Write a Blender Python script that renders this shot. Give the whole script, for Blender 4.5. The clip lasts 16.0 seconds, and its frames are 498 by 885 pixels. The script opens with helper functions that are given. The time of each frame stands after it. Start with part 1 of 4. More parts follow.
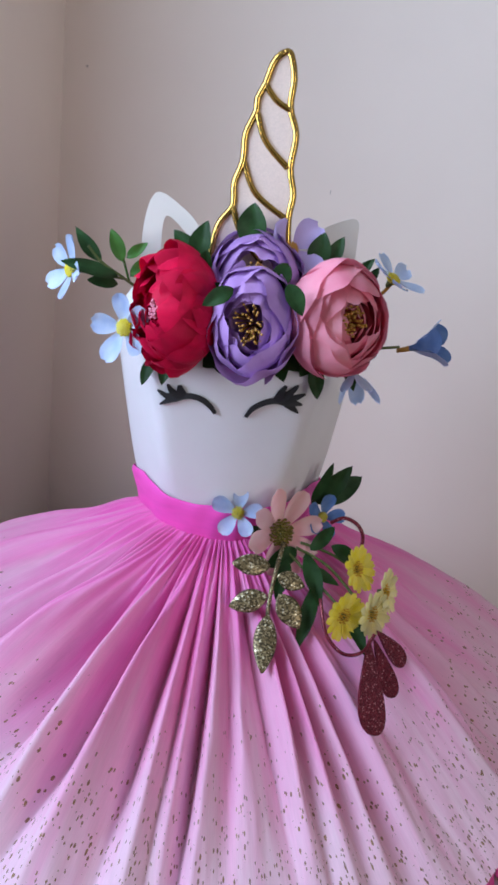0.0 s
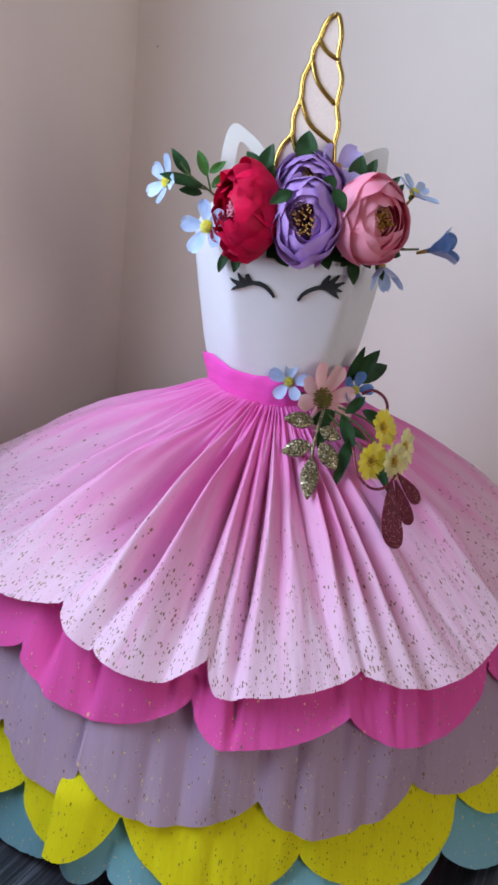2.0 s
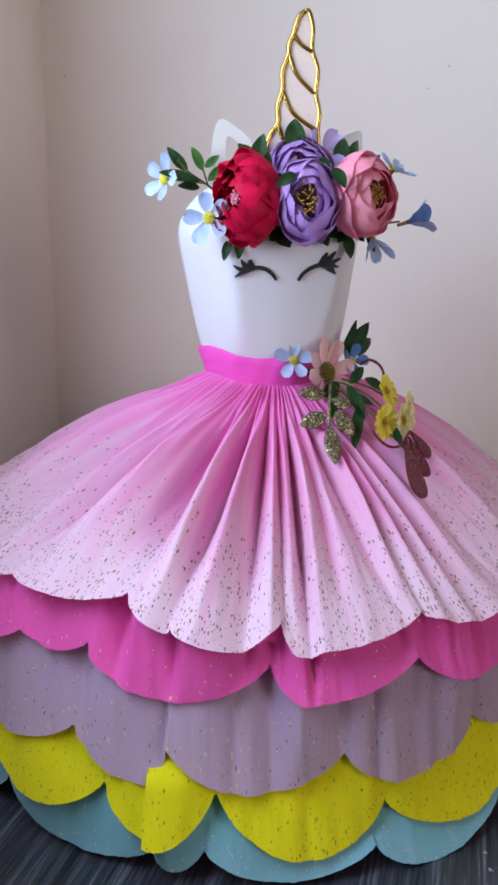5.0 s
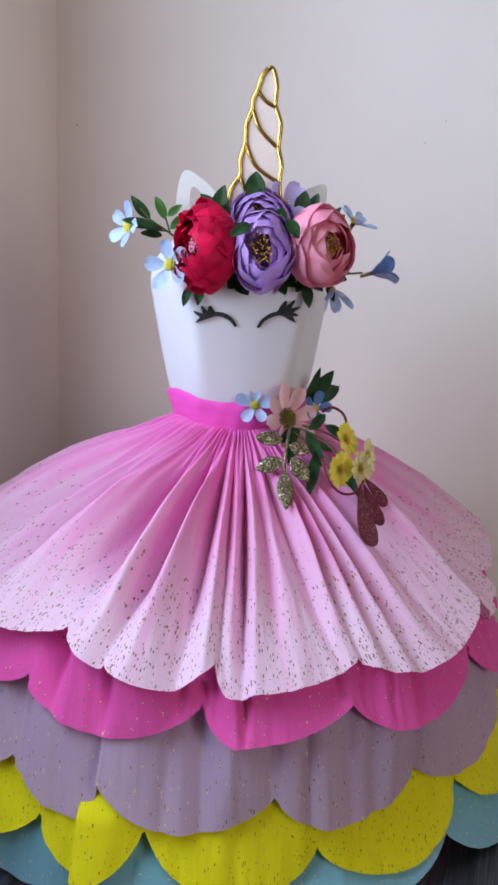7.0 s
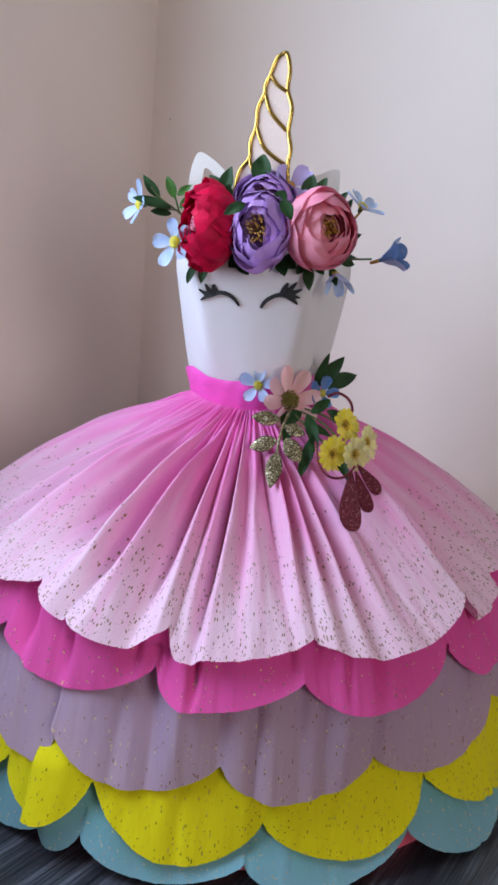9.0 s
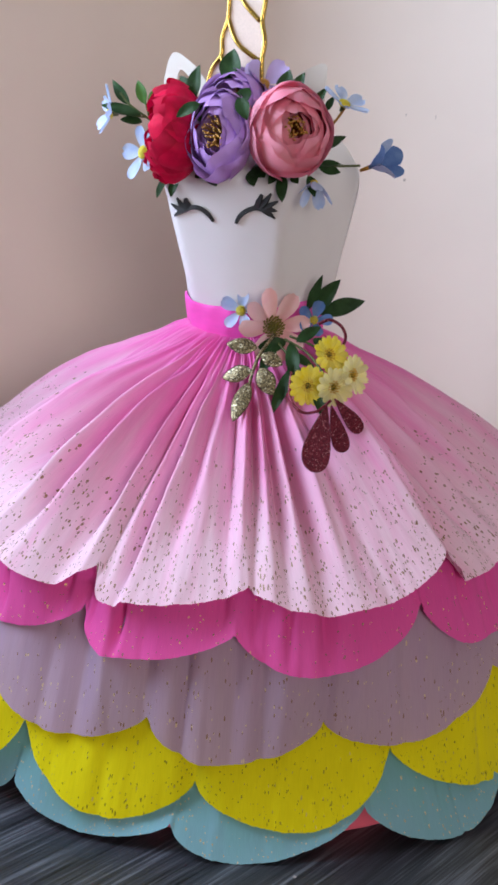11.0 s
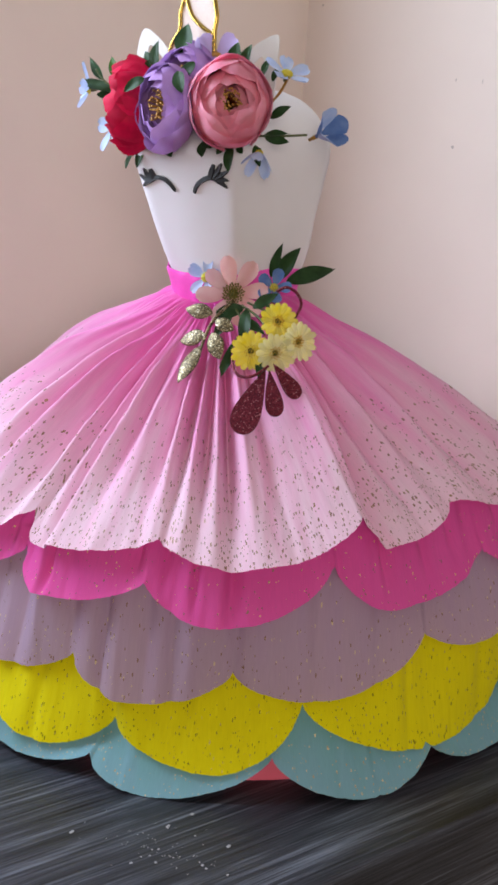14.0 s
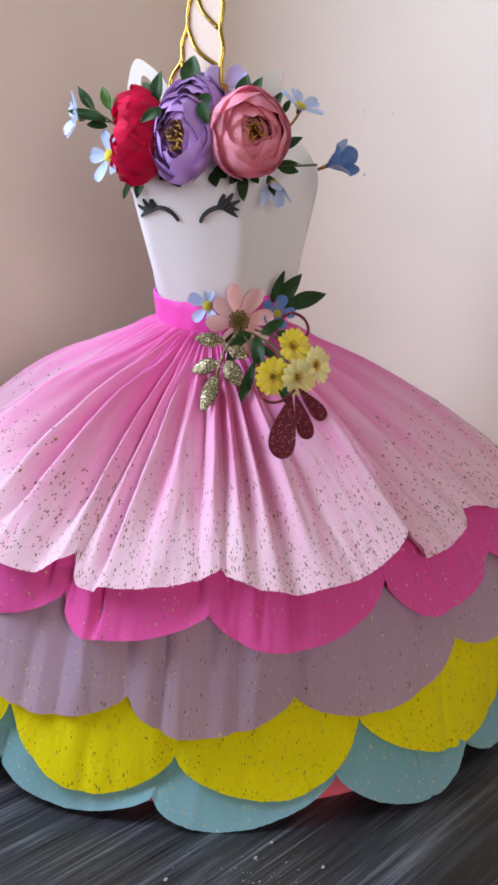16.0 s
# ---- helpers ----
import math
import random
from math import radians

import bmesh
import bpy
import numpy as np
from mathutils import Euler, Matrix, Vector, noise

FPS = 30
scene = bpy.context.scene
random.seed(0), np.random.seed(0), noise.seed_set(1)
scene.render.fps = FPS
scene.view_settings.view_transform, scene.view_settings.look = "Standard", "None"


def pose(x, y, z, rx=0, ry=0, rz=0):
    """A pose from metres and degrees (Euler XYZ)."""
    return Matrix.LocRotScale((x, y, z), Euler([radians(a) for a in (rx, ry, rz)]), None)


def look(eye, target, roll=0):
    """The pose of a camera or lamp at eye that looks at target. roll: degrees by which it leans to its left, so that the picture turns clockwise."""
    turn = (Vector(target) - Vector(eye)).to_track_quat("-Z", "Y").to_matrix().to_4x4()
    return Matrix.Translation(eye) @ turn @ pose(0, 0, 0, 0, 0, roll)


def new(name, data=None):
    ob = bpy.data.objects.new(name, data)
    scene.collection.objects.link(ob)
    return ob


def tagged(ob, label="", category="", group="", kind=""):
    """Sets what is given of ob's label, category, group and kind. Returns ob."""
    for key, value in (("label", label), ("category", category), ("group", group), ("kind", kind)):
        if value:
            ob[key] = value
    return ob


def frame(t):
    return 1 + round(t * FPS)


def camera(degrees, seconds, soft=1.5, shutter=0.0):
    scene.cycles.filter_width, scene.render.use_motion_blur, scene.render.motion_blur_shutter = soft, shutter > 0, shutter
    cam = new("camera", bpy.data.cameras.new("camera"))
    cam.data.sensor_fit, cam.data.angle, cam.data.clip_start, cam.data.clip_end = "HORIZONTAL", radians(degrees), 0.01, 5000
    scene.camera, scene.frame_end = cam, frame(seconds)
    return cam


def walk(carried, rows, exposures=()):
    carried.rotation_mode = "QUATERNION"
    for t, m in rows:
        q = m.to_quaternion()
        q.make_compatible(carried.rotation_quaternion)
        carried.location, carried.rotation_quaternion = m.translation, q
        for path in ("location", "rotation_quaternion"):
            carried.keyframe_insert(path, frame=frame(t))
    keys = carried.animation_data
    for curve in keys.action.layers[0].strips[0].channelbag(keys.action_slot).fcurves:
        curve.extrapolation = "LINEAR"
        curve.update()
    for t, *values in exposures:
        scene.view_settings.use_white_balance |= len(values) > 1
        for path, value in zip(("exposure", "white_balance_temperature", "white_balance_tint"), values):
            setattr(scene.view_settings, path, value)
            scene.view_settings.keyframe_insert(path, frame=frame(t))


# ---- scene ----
import random
from math import atan2, copysign, cos, exp, pi, sin
cam = camera(27.5, 16.0, soft=3.0)
METRES, EYE, TILT, LEAN, TURN = 1.8, 0.703, -13.0, -4.5, 0.0
ROWS = [
    (0.0, 0.0, 0.0, 0.0, 0.0, 0.0, 0.0),
    (0.5, 0.0013, -0.0332, -0.0155, 0.5, -0.0, -0.79),
    (1.0, -0.0043, -0.0626, -0.0403, 1.01, -0.06, -1.29),
    (1.5, -0.0045, -0.0918, -0.0557, 1.3, 0.12, -1.41),
    (2.0, -0.0132, -0.1203, -0.0716, 1.34, 0.62, -1.09),
    (2.5, -0.0213, -0.1438, -0.0844, 0.66, 1.37, 0.05),
    (3.0, -0.0373, -0.1575, -0.0895, -0.84, 2.16, 2.1),
    (3.5, -0.0837, -0.1549, -0.0956, -3.07, 2.4, 4.54),
    (6.0, -0.1202, -0.1291, -0.1033, -8.19, 3.58, 7.06),
    (6.5, -0.0912, -0.1389, -0.1058, -6.33, 4.51, 5.96),
    (7.0, -0.058, -0.152, -0.1109, -4.09, 5.49, 4.75),
    (7.5, -0.0315, -0.1579, -0.1249, -1.83, 6.31, 3.41),
    (8.0, -0.0012, -0.1618, -0.1329, 0.54, 6.88, 1.99),
    (10.5, 0.1481, -0.111, -0.1417, 15.53, 4.74, -2.82),
    (11.0, 0.1879, -0.0742, -0.1406, 19.06, 3.76, -3.41),
    (11.5, 0.2151, -0.0481, -0.1262, 22.7, 3.03, -4.92),
    (12.0, 0.2418, -0.0283, -0.1223, 25.88, 2.4, -5.77),
    (12.5, 0.2651, -0.023, -0.1208, 28.26, 1.98, -6.81),
    (13.0, 0.2857, -0.0122, -0.1225, 30.19, 1.48, -7.22),
    (13.5, 0.3192, -0.0112, -0.1282, 31.28, 0.97, -7.1),
    (14.0, 0.3309, -0.0306, -0.1332, 31.34, 1.01, -6.53),
    (14.5, 0.3268, -0.0545, -0.1372, 29.68, 1.77, -5.57),
    (15.0, 0.2984, -0.0694, -0.1394, 26.3, 2.67, -4.45),
    (15.5, 0.2509, -0.0831, -0.1401, 22.14, 3.25, -3.26),
    (16.0, 0.1995, -0.096, -0.1441, 17.8, 3.42, -1.84),
]
EXPOSURES = [(0.0, -1.38, 5900, 11), (3.5, -1.27, 5900, 12), (8.0, -1.28, 5900, 12), (10.5, -1.08, 6200, 12), (13.5, -0.91, 6480, 13), (16.0, -0.98, 6500, 13)]
WINDOW_WATTS, FAR_WATTS = 66.0, 92.0

walk(cam, [(t, pose(0, 0, EYE, TILT, LEAN, TURN) @ pose(METRES * x, METRES * y, METRES * z, 90 + pitch, roll, yaw)) for t, x, y, z, yaw, pitch, roll in ROWS],
     exposures=EXPOSURES)

# ---------------------------------------------------------------- room frame
# The room is square to the corner behind the table: U runs along the left wall into the corner, V along the back wall.
random.seed(7)
CORNER = Vector((-0.26, 1.43, 0))
ROOM_TURN = atan2(-0.363, 0.932)
ROOM = Matrix.Translation(CORNER) @ Matrix.Rotation(ROOM_TURN, 4, "Z")   # local x: along the back wall, local -y: along the left wall
FLOOR_Z, CEIL_Z = -0.76, 1.75
ROOM_X, ROOM_Y = 3.4, 4.2
WIN_A, WIN_B, WIN_LOW, WIN_HIGH = 0.82, 1.62, 0.58, 1.52           # window in the left wall, metres from the corner

# ---------------------------------------------------------------- light
world = bpy.data.worlds.new("sky")
scene.world = world
world.use_nodes = True
wn = world.node_tree.nodes
sky = wn.new("ShaderNodeTexSky")
sky.sky_type, sky.sun_disc, sky.sun_elevation, sky.sun_rotation = "NISHITA", False, radians(40), radians(60)
world.node_tree.links.new(sky.outputs["Color"], wn["Background"].inputs["Color"])
wn["Background"].inputs["Strength"].default_value = 0.1


def area(name, m, sx, sy, watts, colour):
    lamp = bpy.data.lights.new(name, "AREA")
    lamp.shape, lamp.size, lamp.size_y, lamp.energy, lamp.color = "RECTANGLE", sx, sy, watts, colour
    ob = new(name, lamp)
    ob.matrix_world = m
    return ob


mid = (WIN_A + WIN_B) / 2
area("window_daylight", ROOM @ look((0.03, -mid, (WIN_LOW + WIN_HIGH) / 2), (1.0, -mid, (WIN_LOW + WIN_HIGH) / 2)),
     WIN_B - WIN_A, WIN_HIGH - WIN_LOW, WINDOW_WATTS, (0.70, 0.83, 1.0))
area("far_window_daylight", ROOM @ look((ROOM_X - 0.03, -2.6, 0.75), (0, -2.6, 0.75)), 1.2, 1.3, FAR_WATTS, (1.0, 0.90, 0.79))


# ---------------------------------------------------------------- materials
def material(name, colour, rough=0.6, metal=0.0, noise=0.0, noise_scale=60.0, bump=0.0, bump_scale=300.0, second=None, stretch=(1, 1, 1), sheen=0.0, see=0.0, coat=0.0):
    m = bpy.data.materials.new(name)
    m.use_nodes = True
    nt = m.node_tree
    b = nt.nodes["Principled BSDF"]
    b.inputs["Base Color"].default_value = (*colour, 1)
    b.inputs["Roughness"].default_value = rough
    b.inputs["Metallic"].default_value = metal
    b.inputs["Sheen Weight"].default_value = sheen
    b.inputs["Coat Weight"].default_value = coat
    if "silk" in name or "leaf" in name:
        b.inputs["Specular IOR Level"].default_value = 0.18
    co = nt.nodes.new("ShaderNodeTexCoord")
    mp = nt.nodes.new("ShaderNodeMapping")
    mp.inputs["Scale"].default_value = stretch
    nt.links.new(co.outputs["Object"], mp.inputs["Vector"])
    if noise:
        n1 = nt.nodes.new("ShaderNodeTexNoise")
        n1.inputs["Scale"].default_value, n1.inputs["Detail"].default_value = noise_scale, 6
        nt.links.new(mp.outputs["Vector"], n1.inputs["Vector"])
        r = nt.nodes.new("ShaderNodeValToRGB")
        r.color_ramp.elements[0].position, r.color_ramp.elements[1].position = 0.3, 0.7
        lo = second or tuple(c * (1 - noise) for c in colour)
        r.color_ramp.elements[0].color, r.color_ramp.elements[1].color = (*lo, 1), (*colour, 1)
        nt.links.new(n1.outputs["Fac"], r.inputs["Fac"])
        nt.links.new(r.outputs["Color"], b.inputs["Base Color"])
    if bump:
        n2 = nt.nodes.new("ShaderNodeTexNoise")
        n2.inputs["Scale"].default_value, n2.inputs["Detail"].default_value = bump_scale, 4
        nt.links.new(mp.outputs["Vector"], n2.inputs["Vector"])
        bp = nt.nodes.new("ShaderNodeBump")
        bp.inputs["Strength"].default_value, bp.inputs["Distance"].default_value = bump, 0.001
        nt.links.new(n2.outputs["Fac"], bp.inputs["Height"])
        nt.links.new(bp.outputs["Normal"], b.inputs["Normal"])
    if "silk" in name:                  # petals differ a little from one another
        info = nt.nodes.new("ShaderNodeObjectInfo")
        vary = nt.nodes.new("ShaderNodeHueSaturation")
        level = nt.nodes.new("ShaderNodeMapRange")
        level.inputs["To Min"].default_value, level.inputs["To Max"].default_value = 0.72, 1.12
        nt.links.new(info.outputs["Random"], level.inputs["Value"])
        nt.links.new(level.outputs[0], vary.inputs["Value"])
        nt.links.new(r.outputs["Color"], vary.inputs["Color"])
        nt.links.new(vary.outputs["Color"], b.inputs["Base Color"])
    if see:
        tr = nt.nodes.new("ShaderNodeBsdfTranslucent")
        tr.inputs["Color"].default_value = (*colour, 1)
        mx = nt.nodes.new("ShaderNodeMixShader")
        mx.inputs[0].default_value = see
        nt.links.new(b.outputs[0], mx.inputs[1])
        nt.links.new(tr.outputs[0], mx.inputs[2])
        nt.links.new(mx.outputs[0], nt.nodes["Material Output"].inputs["Surface"])
    return m


def math_node(nt, op, a, b=None, c=None, clamp=False):
    n = nt.nodes.new("ShaderNodeMath")
    n.operation, n.use_clamp = op, clamp
    for i, v in enumerate((a, b, c)):
        if v is None:
            continue
        if isinstance(v, (int, float)):
            n.inputs[i].default_value = v
        else:
            nt.links.new(v, n.inputs[i])
    return n.outputs[0]


def mix_colour(nt, fac, a, b):
    n = nt.nodes.new("ShaderNodeMix")
    n.data_type = "RGBA"
    for sock, v in ((n.inputs[0], fac), (n.inputs[6], a), (n.inputs[7], b)):
        if isinstance(v, tuple):
            sock.default_value = (*v, 1)
        elif isinstance(v, (int, float)):
            sock.default_value = v
        else:
            nt.links.new(v, sock)
    return n.outputs[2]


def crepe(name, top, hem, length, fleck, dense, start, see=0.10, dark=(0.30, 0.17, 0.11)):
    """Crepe paper: fine ribs down its length, a colour that runs from top to hem, flecks of gold foil that crowd towards the hem. UV in metres."""
    m = bpy.data.materials.new(name)
    m.use_nodes = True
    nt = m.node_tree
    b = nt.nodes["Principled BSDF"]
    uv = nt.nodes.new("ShaderNodeUVMap")
    sep = nt.nodes.new("ShaderNodeSeparateXYZ")
    nt.links.new(uv.outputs[0], sep.inputs[0])
    streak_map = nt.nodes.new("ShaderNodeMapping")
    streak_map.inputs["Scale"].default_value = (55, 4, 1)
    nt.links.new(uv.outputs[0], streak_map.inputs[0])
    streak = nt.nodes.new("ShaderNodeTexNoise")
    streak.inputs["Scale"].default_value, streak.inputs["Detail"].default_value = 1.0, 3
    nt.links.new(streak_map.outputs[0], streak.inputs["Vector"])
    run = math_node(nt, "MULTIPLY_ADD", sep.outputs[1], 1.0 / length, math_node(nt, "MULTIPLY_ADD", streak.outputs["Fac"], 1.1, -0.55), clamp=True)
    colour = mix_colour(nt, run, top, hem)
    fine_map = nt.nodes.new("ShaderNodeMapping")
    fine_map.inputs["Scale"].default_value = (900, 50, 1)
    nt.links.new(uv.outputs[0], fine_map.inputs[0])
    fine = nt.nodes.new("ShaderNodeTexNoise")
    fine.inputs["Scale"].default_value, fine.inputs["Detail"].default_value = 1.0, 3
    nt.links.new(fine_map.outputs[0], fine.inputs["Vector"])
    shade = math_node(nt, "MULTIPLY_ADD", fine.outputs["Fac"], 0.18, 0.91)
    grain = nt.nodes.new("ShaderNodeVectorMath")
    grain.operation = "SCALE"
    nt.links.new(colour, grain.inputs[0])
    nt.links.new(shade, grain.inputs["Scale"])
    colour = grain.outputs[0]
    masks = []
    for k, (su, sv, size) in enumerate(((340, 120, 0.21), (220, 66, 0.12), (480, 200, 0.26))):
        fm = nt.nodes.new("ShaderNodeMapping")
        fm.inputs["Scale"].default_value = (su, sv, 1)
        fm.inputs["Location"].default_value = (k * 3.7, k * 1.3, 0)
        fm.inputs["Rotation"].default_value = (0, 0, 0.12 * (k - 1))
        nt.links.new(uv.outputs[0], fm.inputs[0])
        v = nt.nodes.new("ShaderNodeTexVoronoi")
        v.voronoi_dimensions = "2D"
        v.inputs["Scale"].default_value = 1.0
        nt.links.new(fm.outputs[0], v.inputs["Vector"])
        s2 = nt.nodes.new("ShaderNodeSeparateColor")
        nt.links.new(v.outputs["Color"], s2.inputs[0])
        near = math_node(nt, "LESS_THAN", v.outputs["Distance"], math_node(nt, "MULTIPLY", s2.outputs[1], size * 1.4))
        amount = math_node(nt, "MULTIPLY", math_node(nt, "SUBTRACT", sep.outputs[1], start * length), dense / (length * (1 - start)), clamp=True)
        keep = math_node(nt, "LESS_THAN", s2.outputs[0], amount)
        masks.append(math_node(nt, "MULTIPLY", near, keep))
    mask = math_node(nt, "MAXIMUM", math_node(nt, "MAXIMUM", masks[0], masks[1]), masks[2])
    tint = nt.nodes.new("ShaderNodeTexNoise")
    tint.inputs["Scale"].default_value = 140
    nt.links.new(uv.outputs[0], tint.inputs["Vector"])
    foil = mix_colour(nt, math_node(nt, "GREATER_THAN", tint.outputs["Fac"], 0.52), dark, fleck)
    colour = mix_colour(nt, mask, colour, foil)
    nt.links.new(colour, b.inputs["Base Color"])
    nt.links.new(math_node(nt, "MULTIPLY", mask, 0.3), b.inputs["Metallic"])
    nt.links.new(math_node(nt, "MULTIPLY_ADD", mask, -0.4, 0.85), b.inputs["Roughness"])
    b.inputs["Sheen Weight"].default_value = 0.03
    b.inputs["Specular IOR Level"].default_value = 0.2
    rib = nt.nodes.new("ShaderNodeBump")
    rib.inputs["Strength"].default_value, rib.inputs["Distance"].default_value = 0.35, 0.0006
    nt.links.new(fine.outputs["Fac"], rib.inputs["Height"])
    nt.links.new(rib.outputs[0], b.inputs["Normal"])
    tr = nt.nodes.new("ShaderNodeBsdfTranslucent")
    deep = nt.nodes.new("ShaderNodeGamma")                       # light that has passed through the dyed paper is deeper in colour
    deep.inputs["Gamma"].default_value = 1.5
    nt.links.new(colour, deep.inputs["Color"])
    nt.links.new(deep.outputs["Color"], tr.inputs["Color"])
    mx = nt.nodes.new("ShaderNodeMixShader")
    mx.inputs[0].default_value = see
    nt.links.new(b.outputs[0], mx.inputs[1])
    nt.links.new(tr.outputs[0], mx.inputs[2])
    nt.links.new(mx.outputs[0], nt.nodes["Material Output"].inputs["Surface"])
    return m


def glitter(name, colours, scale):
    m = bpy.data.materials.new(name)
    m.use_nodes = True
    nt = m.node_tree
    b = nt.nodes["Principled BSDF"]
    co = nt.nodes.new("ShaderNodeTexCoord")
    v = nt.nodes.new("ShaderNodeTexVoronoi")
    v.inputs["Scale"].default_value = scale
    nt.links.new(co.outputs["Object"], v.inputs["Vector"])
    s2 = nt.nodes.new("ShaderNodeSeparateColor")
    nt.links.new(v.outputs["Color"], s2.inputs[0])
    r = nt.nodes.new("ShaderNodeValToRGB")
    r.color_ramp.interpolation = "CONSTANT"
    while len(r.color_ramp.elements) < len(colours):
        r.color_ramp.elements.new(0.5)
    for i, (e, (p, c)) in enumerate(zip(r.color_ramp.elements, colours)):
        e.position, e.color = p, (*c, 1)
    nt.links.new(s2.outputs[0], r.inputs["Fac"])
    nt.links.new(r.outputs["Color"], b.inputs["Base Color"])
    b.inputs["Metallic"].default_value = 0.5
    b.inputs["Roughness"].default_value = 0.35
    bp = nt.nodes.new("ShaderNodeBump")
    bp.inputs["Strength"].default_value, bp.inputs["Distance"].default_value = 1.0, 0.001
    nt.links.new(s2.outputs[1], bp.inputs["Height"])
    nt.links.new(bp.outputs[0], b.inputs["Normal"])
    return m


def dark_wood(name):
    m = bpy.data.materials.new(name)
    m.use_nodes = True
    nt = m.node_tree
    b = nt.nodes["Principled BSDF"]
    co = nt.nodes.new("ShaderNodeTexCoord")
    mp = nt.nodes.new("ShaderNodeMapping")
    mp.inputs["Scale"].default_value = (330, 7, 330)
    nt.links.new(co.outputs["Object"], mp.inputs[0])
    n1 = nt.nodes.new("ShaderNodeTexNoise")
    n1.inputs["Scale"].default_value, n1.inputs["Detail"].default_value = 1.0, 6
    n1.inputs["Roughness"].default_value = 0.65
    nt.links.new(mp.outputs[0], n1.inputs["Vector"])
    mp2 = nt.nodes.new("ShaderNodeMapping")
    mp2.inputs["Scale"].default_value = (48, 1.6, 48)
    nt.links.new(co.outputs["Object"], mp2.inputs[0])
    n2 = nt.nodes.new("ShaderNodeTexNoise")
    n2.inputs["Scale"].default_value, n2.inputs["Detail"].default_value = 1.0, 3
    nt.links.new(mp2.outputs[0], n2.inputs["Vector"])
    r = nt.nodes.new("ShaderNodeValToRGB")
    els = r.color_ramp.elements
    els[0].position, els[0].color = 0.30, (0.004, 0.004, 0.005, 1)
    els[1].position, els[1].color = 0.72, (0.17, 0.185, 0.22, 1)
    e = els.new(0.52)
    e.color = (0.042, 0.045, 0.055, 1)
    both = math_node(nt, "MULTIPLY_ADD", n2.outputs["Fac"], 0.62, math_node(nt, "MULTIPLY_ADD", n1.outputs["Fac"], 0.80, -0.21))
    nt.links.new(both, r.inputs["Fac"])
    nt.links.new(r.outputs["Color"], b.inputs["Base Color"])
    b.inputs["Roughness"].default_value = 0.42
    b.inputs["Specular IOR Level"].default_value = 0.30
    bp = nt.nodes.new("ShaderNodeBump")
    bp.inputs["Strength"].default_value, bp.inputs["Distance"].default_value = 0.5, 0.0008
    nt.links.new(n1.outputs["Fac"], bp.inputs["Height"])
    nt.links.new(bp.outputs[0], b.inputs["Normal"])
    return m


WALL = material("wall_paint", (0.82, 0.725, 0.65), 0.55, noise=0.05, noise_scale=5, bump=0.25, bump_scale=55)
# invented dark tone for the unseen walls, which keeps bounced light low
FAR_WALL = material("low_bounce_wall", (0.20, 0.165, 0.14), 0.6, noise=0.08, noise_scale=5, bump=0.25, bump_scale=55)
# ceiling out of view, greyed down to weaken the fill from above
CEILING = material("low_bounce_ceiling", (0.48, 0.455, 0.42), 0.8, noise=0.04, noise_scale=4, bump=0.2, bump_scale=80)
FLOOR = material("floor_boards", (0.055, 0.042, 0.036), 0.45, noise=0.5, noise_scale=3, stretch=(12, 1, 1), bump=0.2, bump_scale=20)
WOOD = dark_wood("dark_grained_wood")
FRAME = material("white_gloss_paint", (0.78, 0.78, 0.76), 0.3, noise=0.05, noise_scale=20)
CARD = material("white_card", (0.76, 0.755, 0.77), 0.5, noise=0.03, noise_scale=30, bump=0.08, bump_scale=500)
EAR_CARD = material("ear_card", (0.80, 0.77, 0.72), 0.5, noise=0.03, noise_scale=40, see=0.2)
BAND = material("neon_pink_paper", (0.95, 0.10, 0.55), 0.5, noise=0.12, noise_scale=35, bump=0.3, bump_scale=220, stretch=(1, 1, 5))
BLACK = material("black_foam", (0.012, 0.012, 0.014), 0.6, noise=0.3, noise_scale=200, bump=0.2, bump_scale=600)
GOLD = material("gold_foil", (0.60, 0.40, 0.10), 0.22, 1.0, noise=0.35, noise_scale=70, bump=0.3, bump_scale=160)
PEARL = material("pearl_glitter_card", (0.82, 0.66, 0.57), 0.45, noise=0.10, noise_scale=700, bump=0.6, bump_scale=1500)
CORAL = material("coral_pink_card", (0.90, 0.14, 0.22), 0.6, noise=0.08, noise_scale=40)
RED = material("crimson_silk", (0.70, 0.003, 0.06), 0.6, noise=0.35, noise_scale=90, bump=0.25, bump_scale=350, see=0.15)
ROSE = material("rose_pink_silk", (0.93, 0.31, 0.44), 0.6, noise=0.25, noise_scale=40, second=(0.95, 0.48, 0.57), bump=0.25, bump_scale=350, see=0.35)
PURPLE = material("lavender_silk", (0.58, 0.36, 0.72), 0.6, noise=0.3, noise_scale=40, second=(0.46, 0.26, 0.62), bump=0.25, bump_scale=350, see=0.2)
LILAC = material("pale_lilac_silk", (0.56, 0.47, 0.80), 0.6, noise=0.2, noise_scale=60, bump=0.2, bump_scale=350, see=0.25)
BLUE = material("sky_blue_silk", (0.42, 0.56, 0.86), 0.6, noise=0.3, noise_scale=110, second=(0.66, 0.74, 0.90), bump=0.2, bump_scale=350, see=0.3)
DEEP_BLUE = material("deep_blue_silk", (0.10, 0.20, 0.48), 0.6, noise=0.4, noise_scale=110, second=(0.20, 0.32, 0.60), bump=0.2, bump_scale=350, see=0.25)
PETAL_PINK = material("peach_pink_silk", (0.92, 0.63, 0.60), 0.6, noise=0.2, noise_scale=60, second=(0.86, 0.44, 0.46), bump=0.2, bump_scale=350, see=0.25)
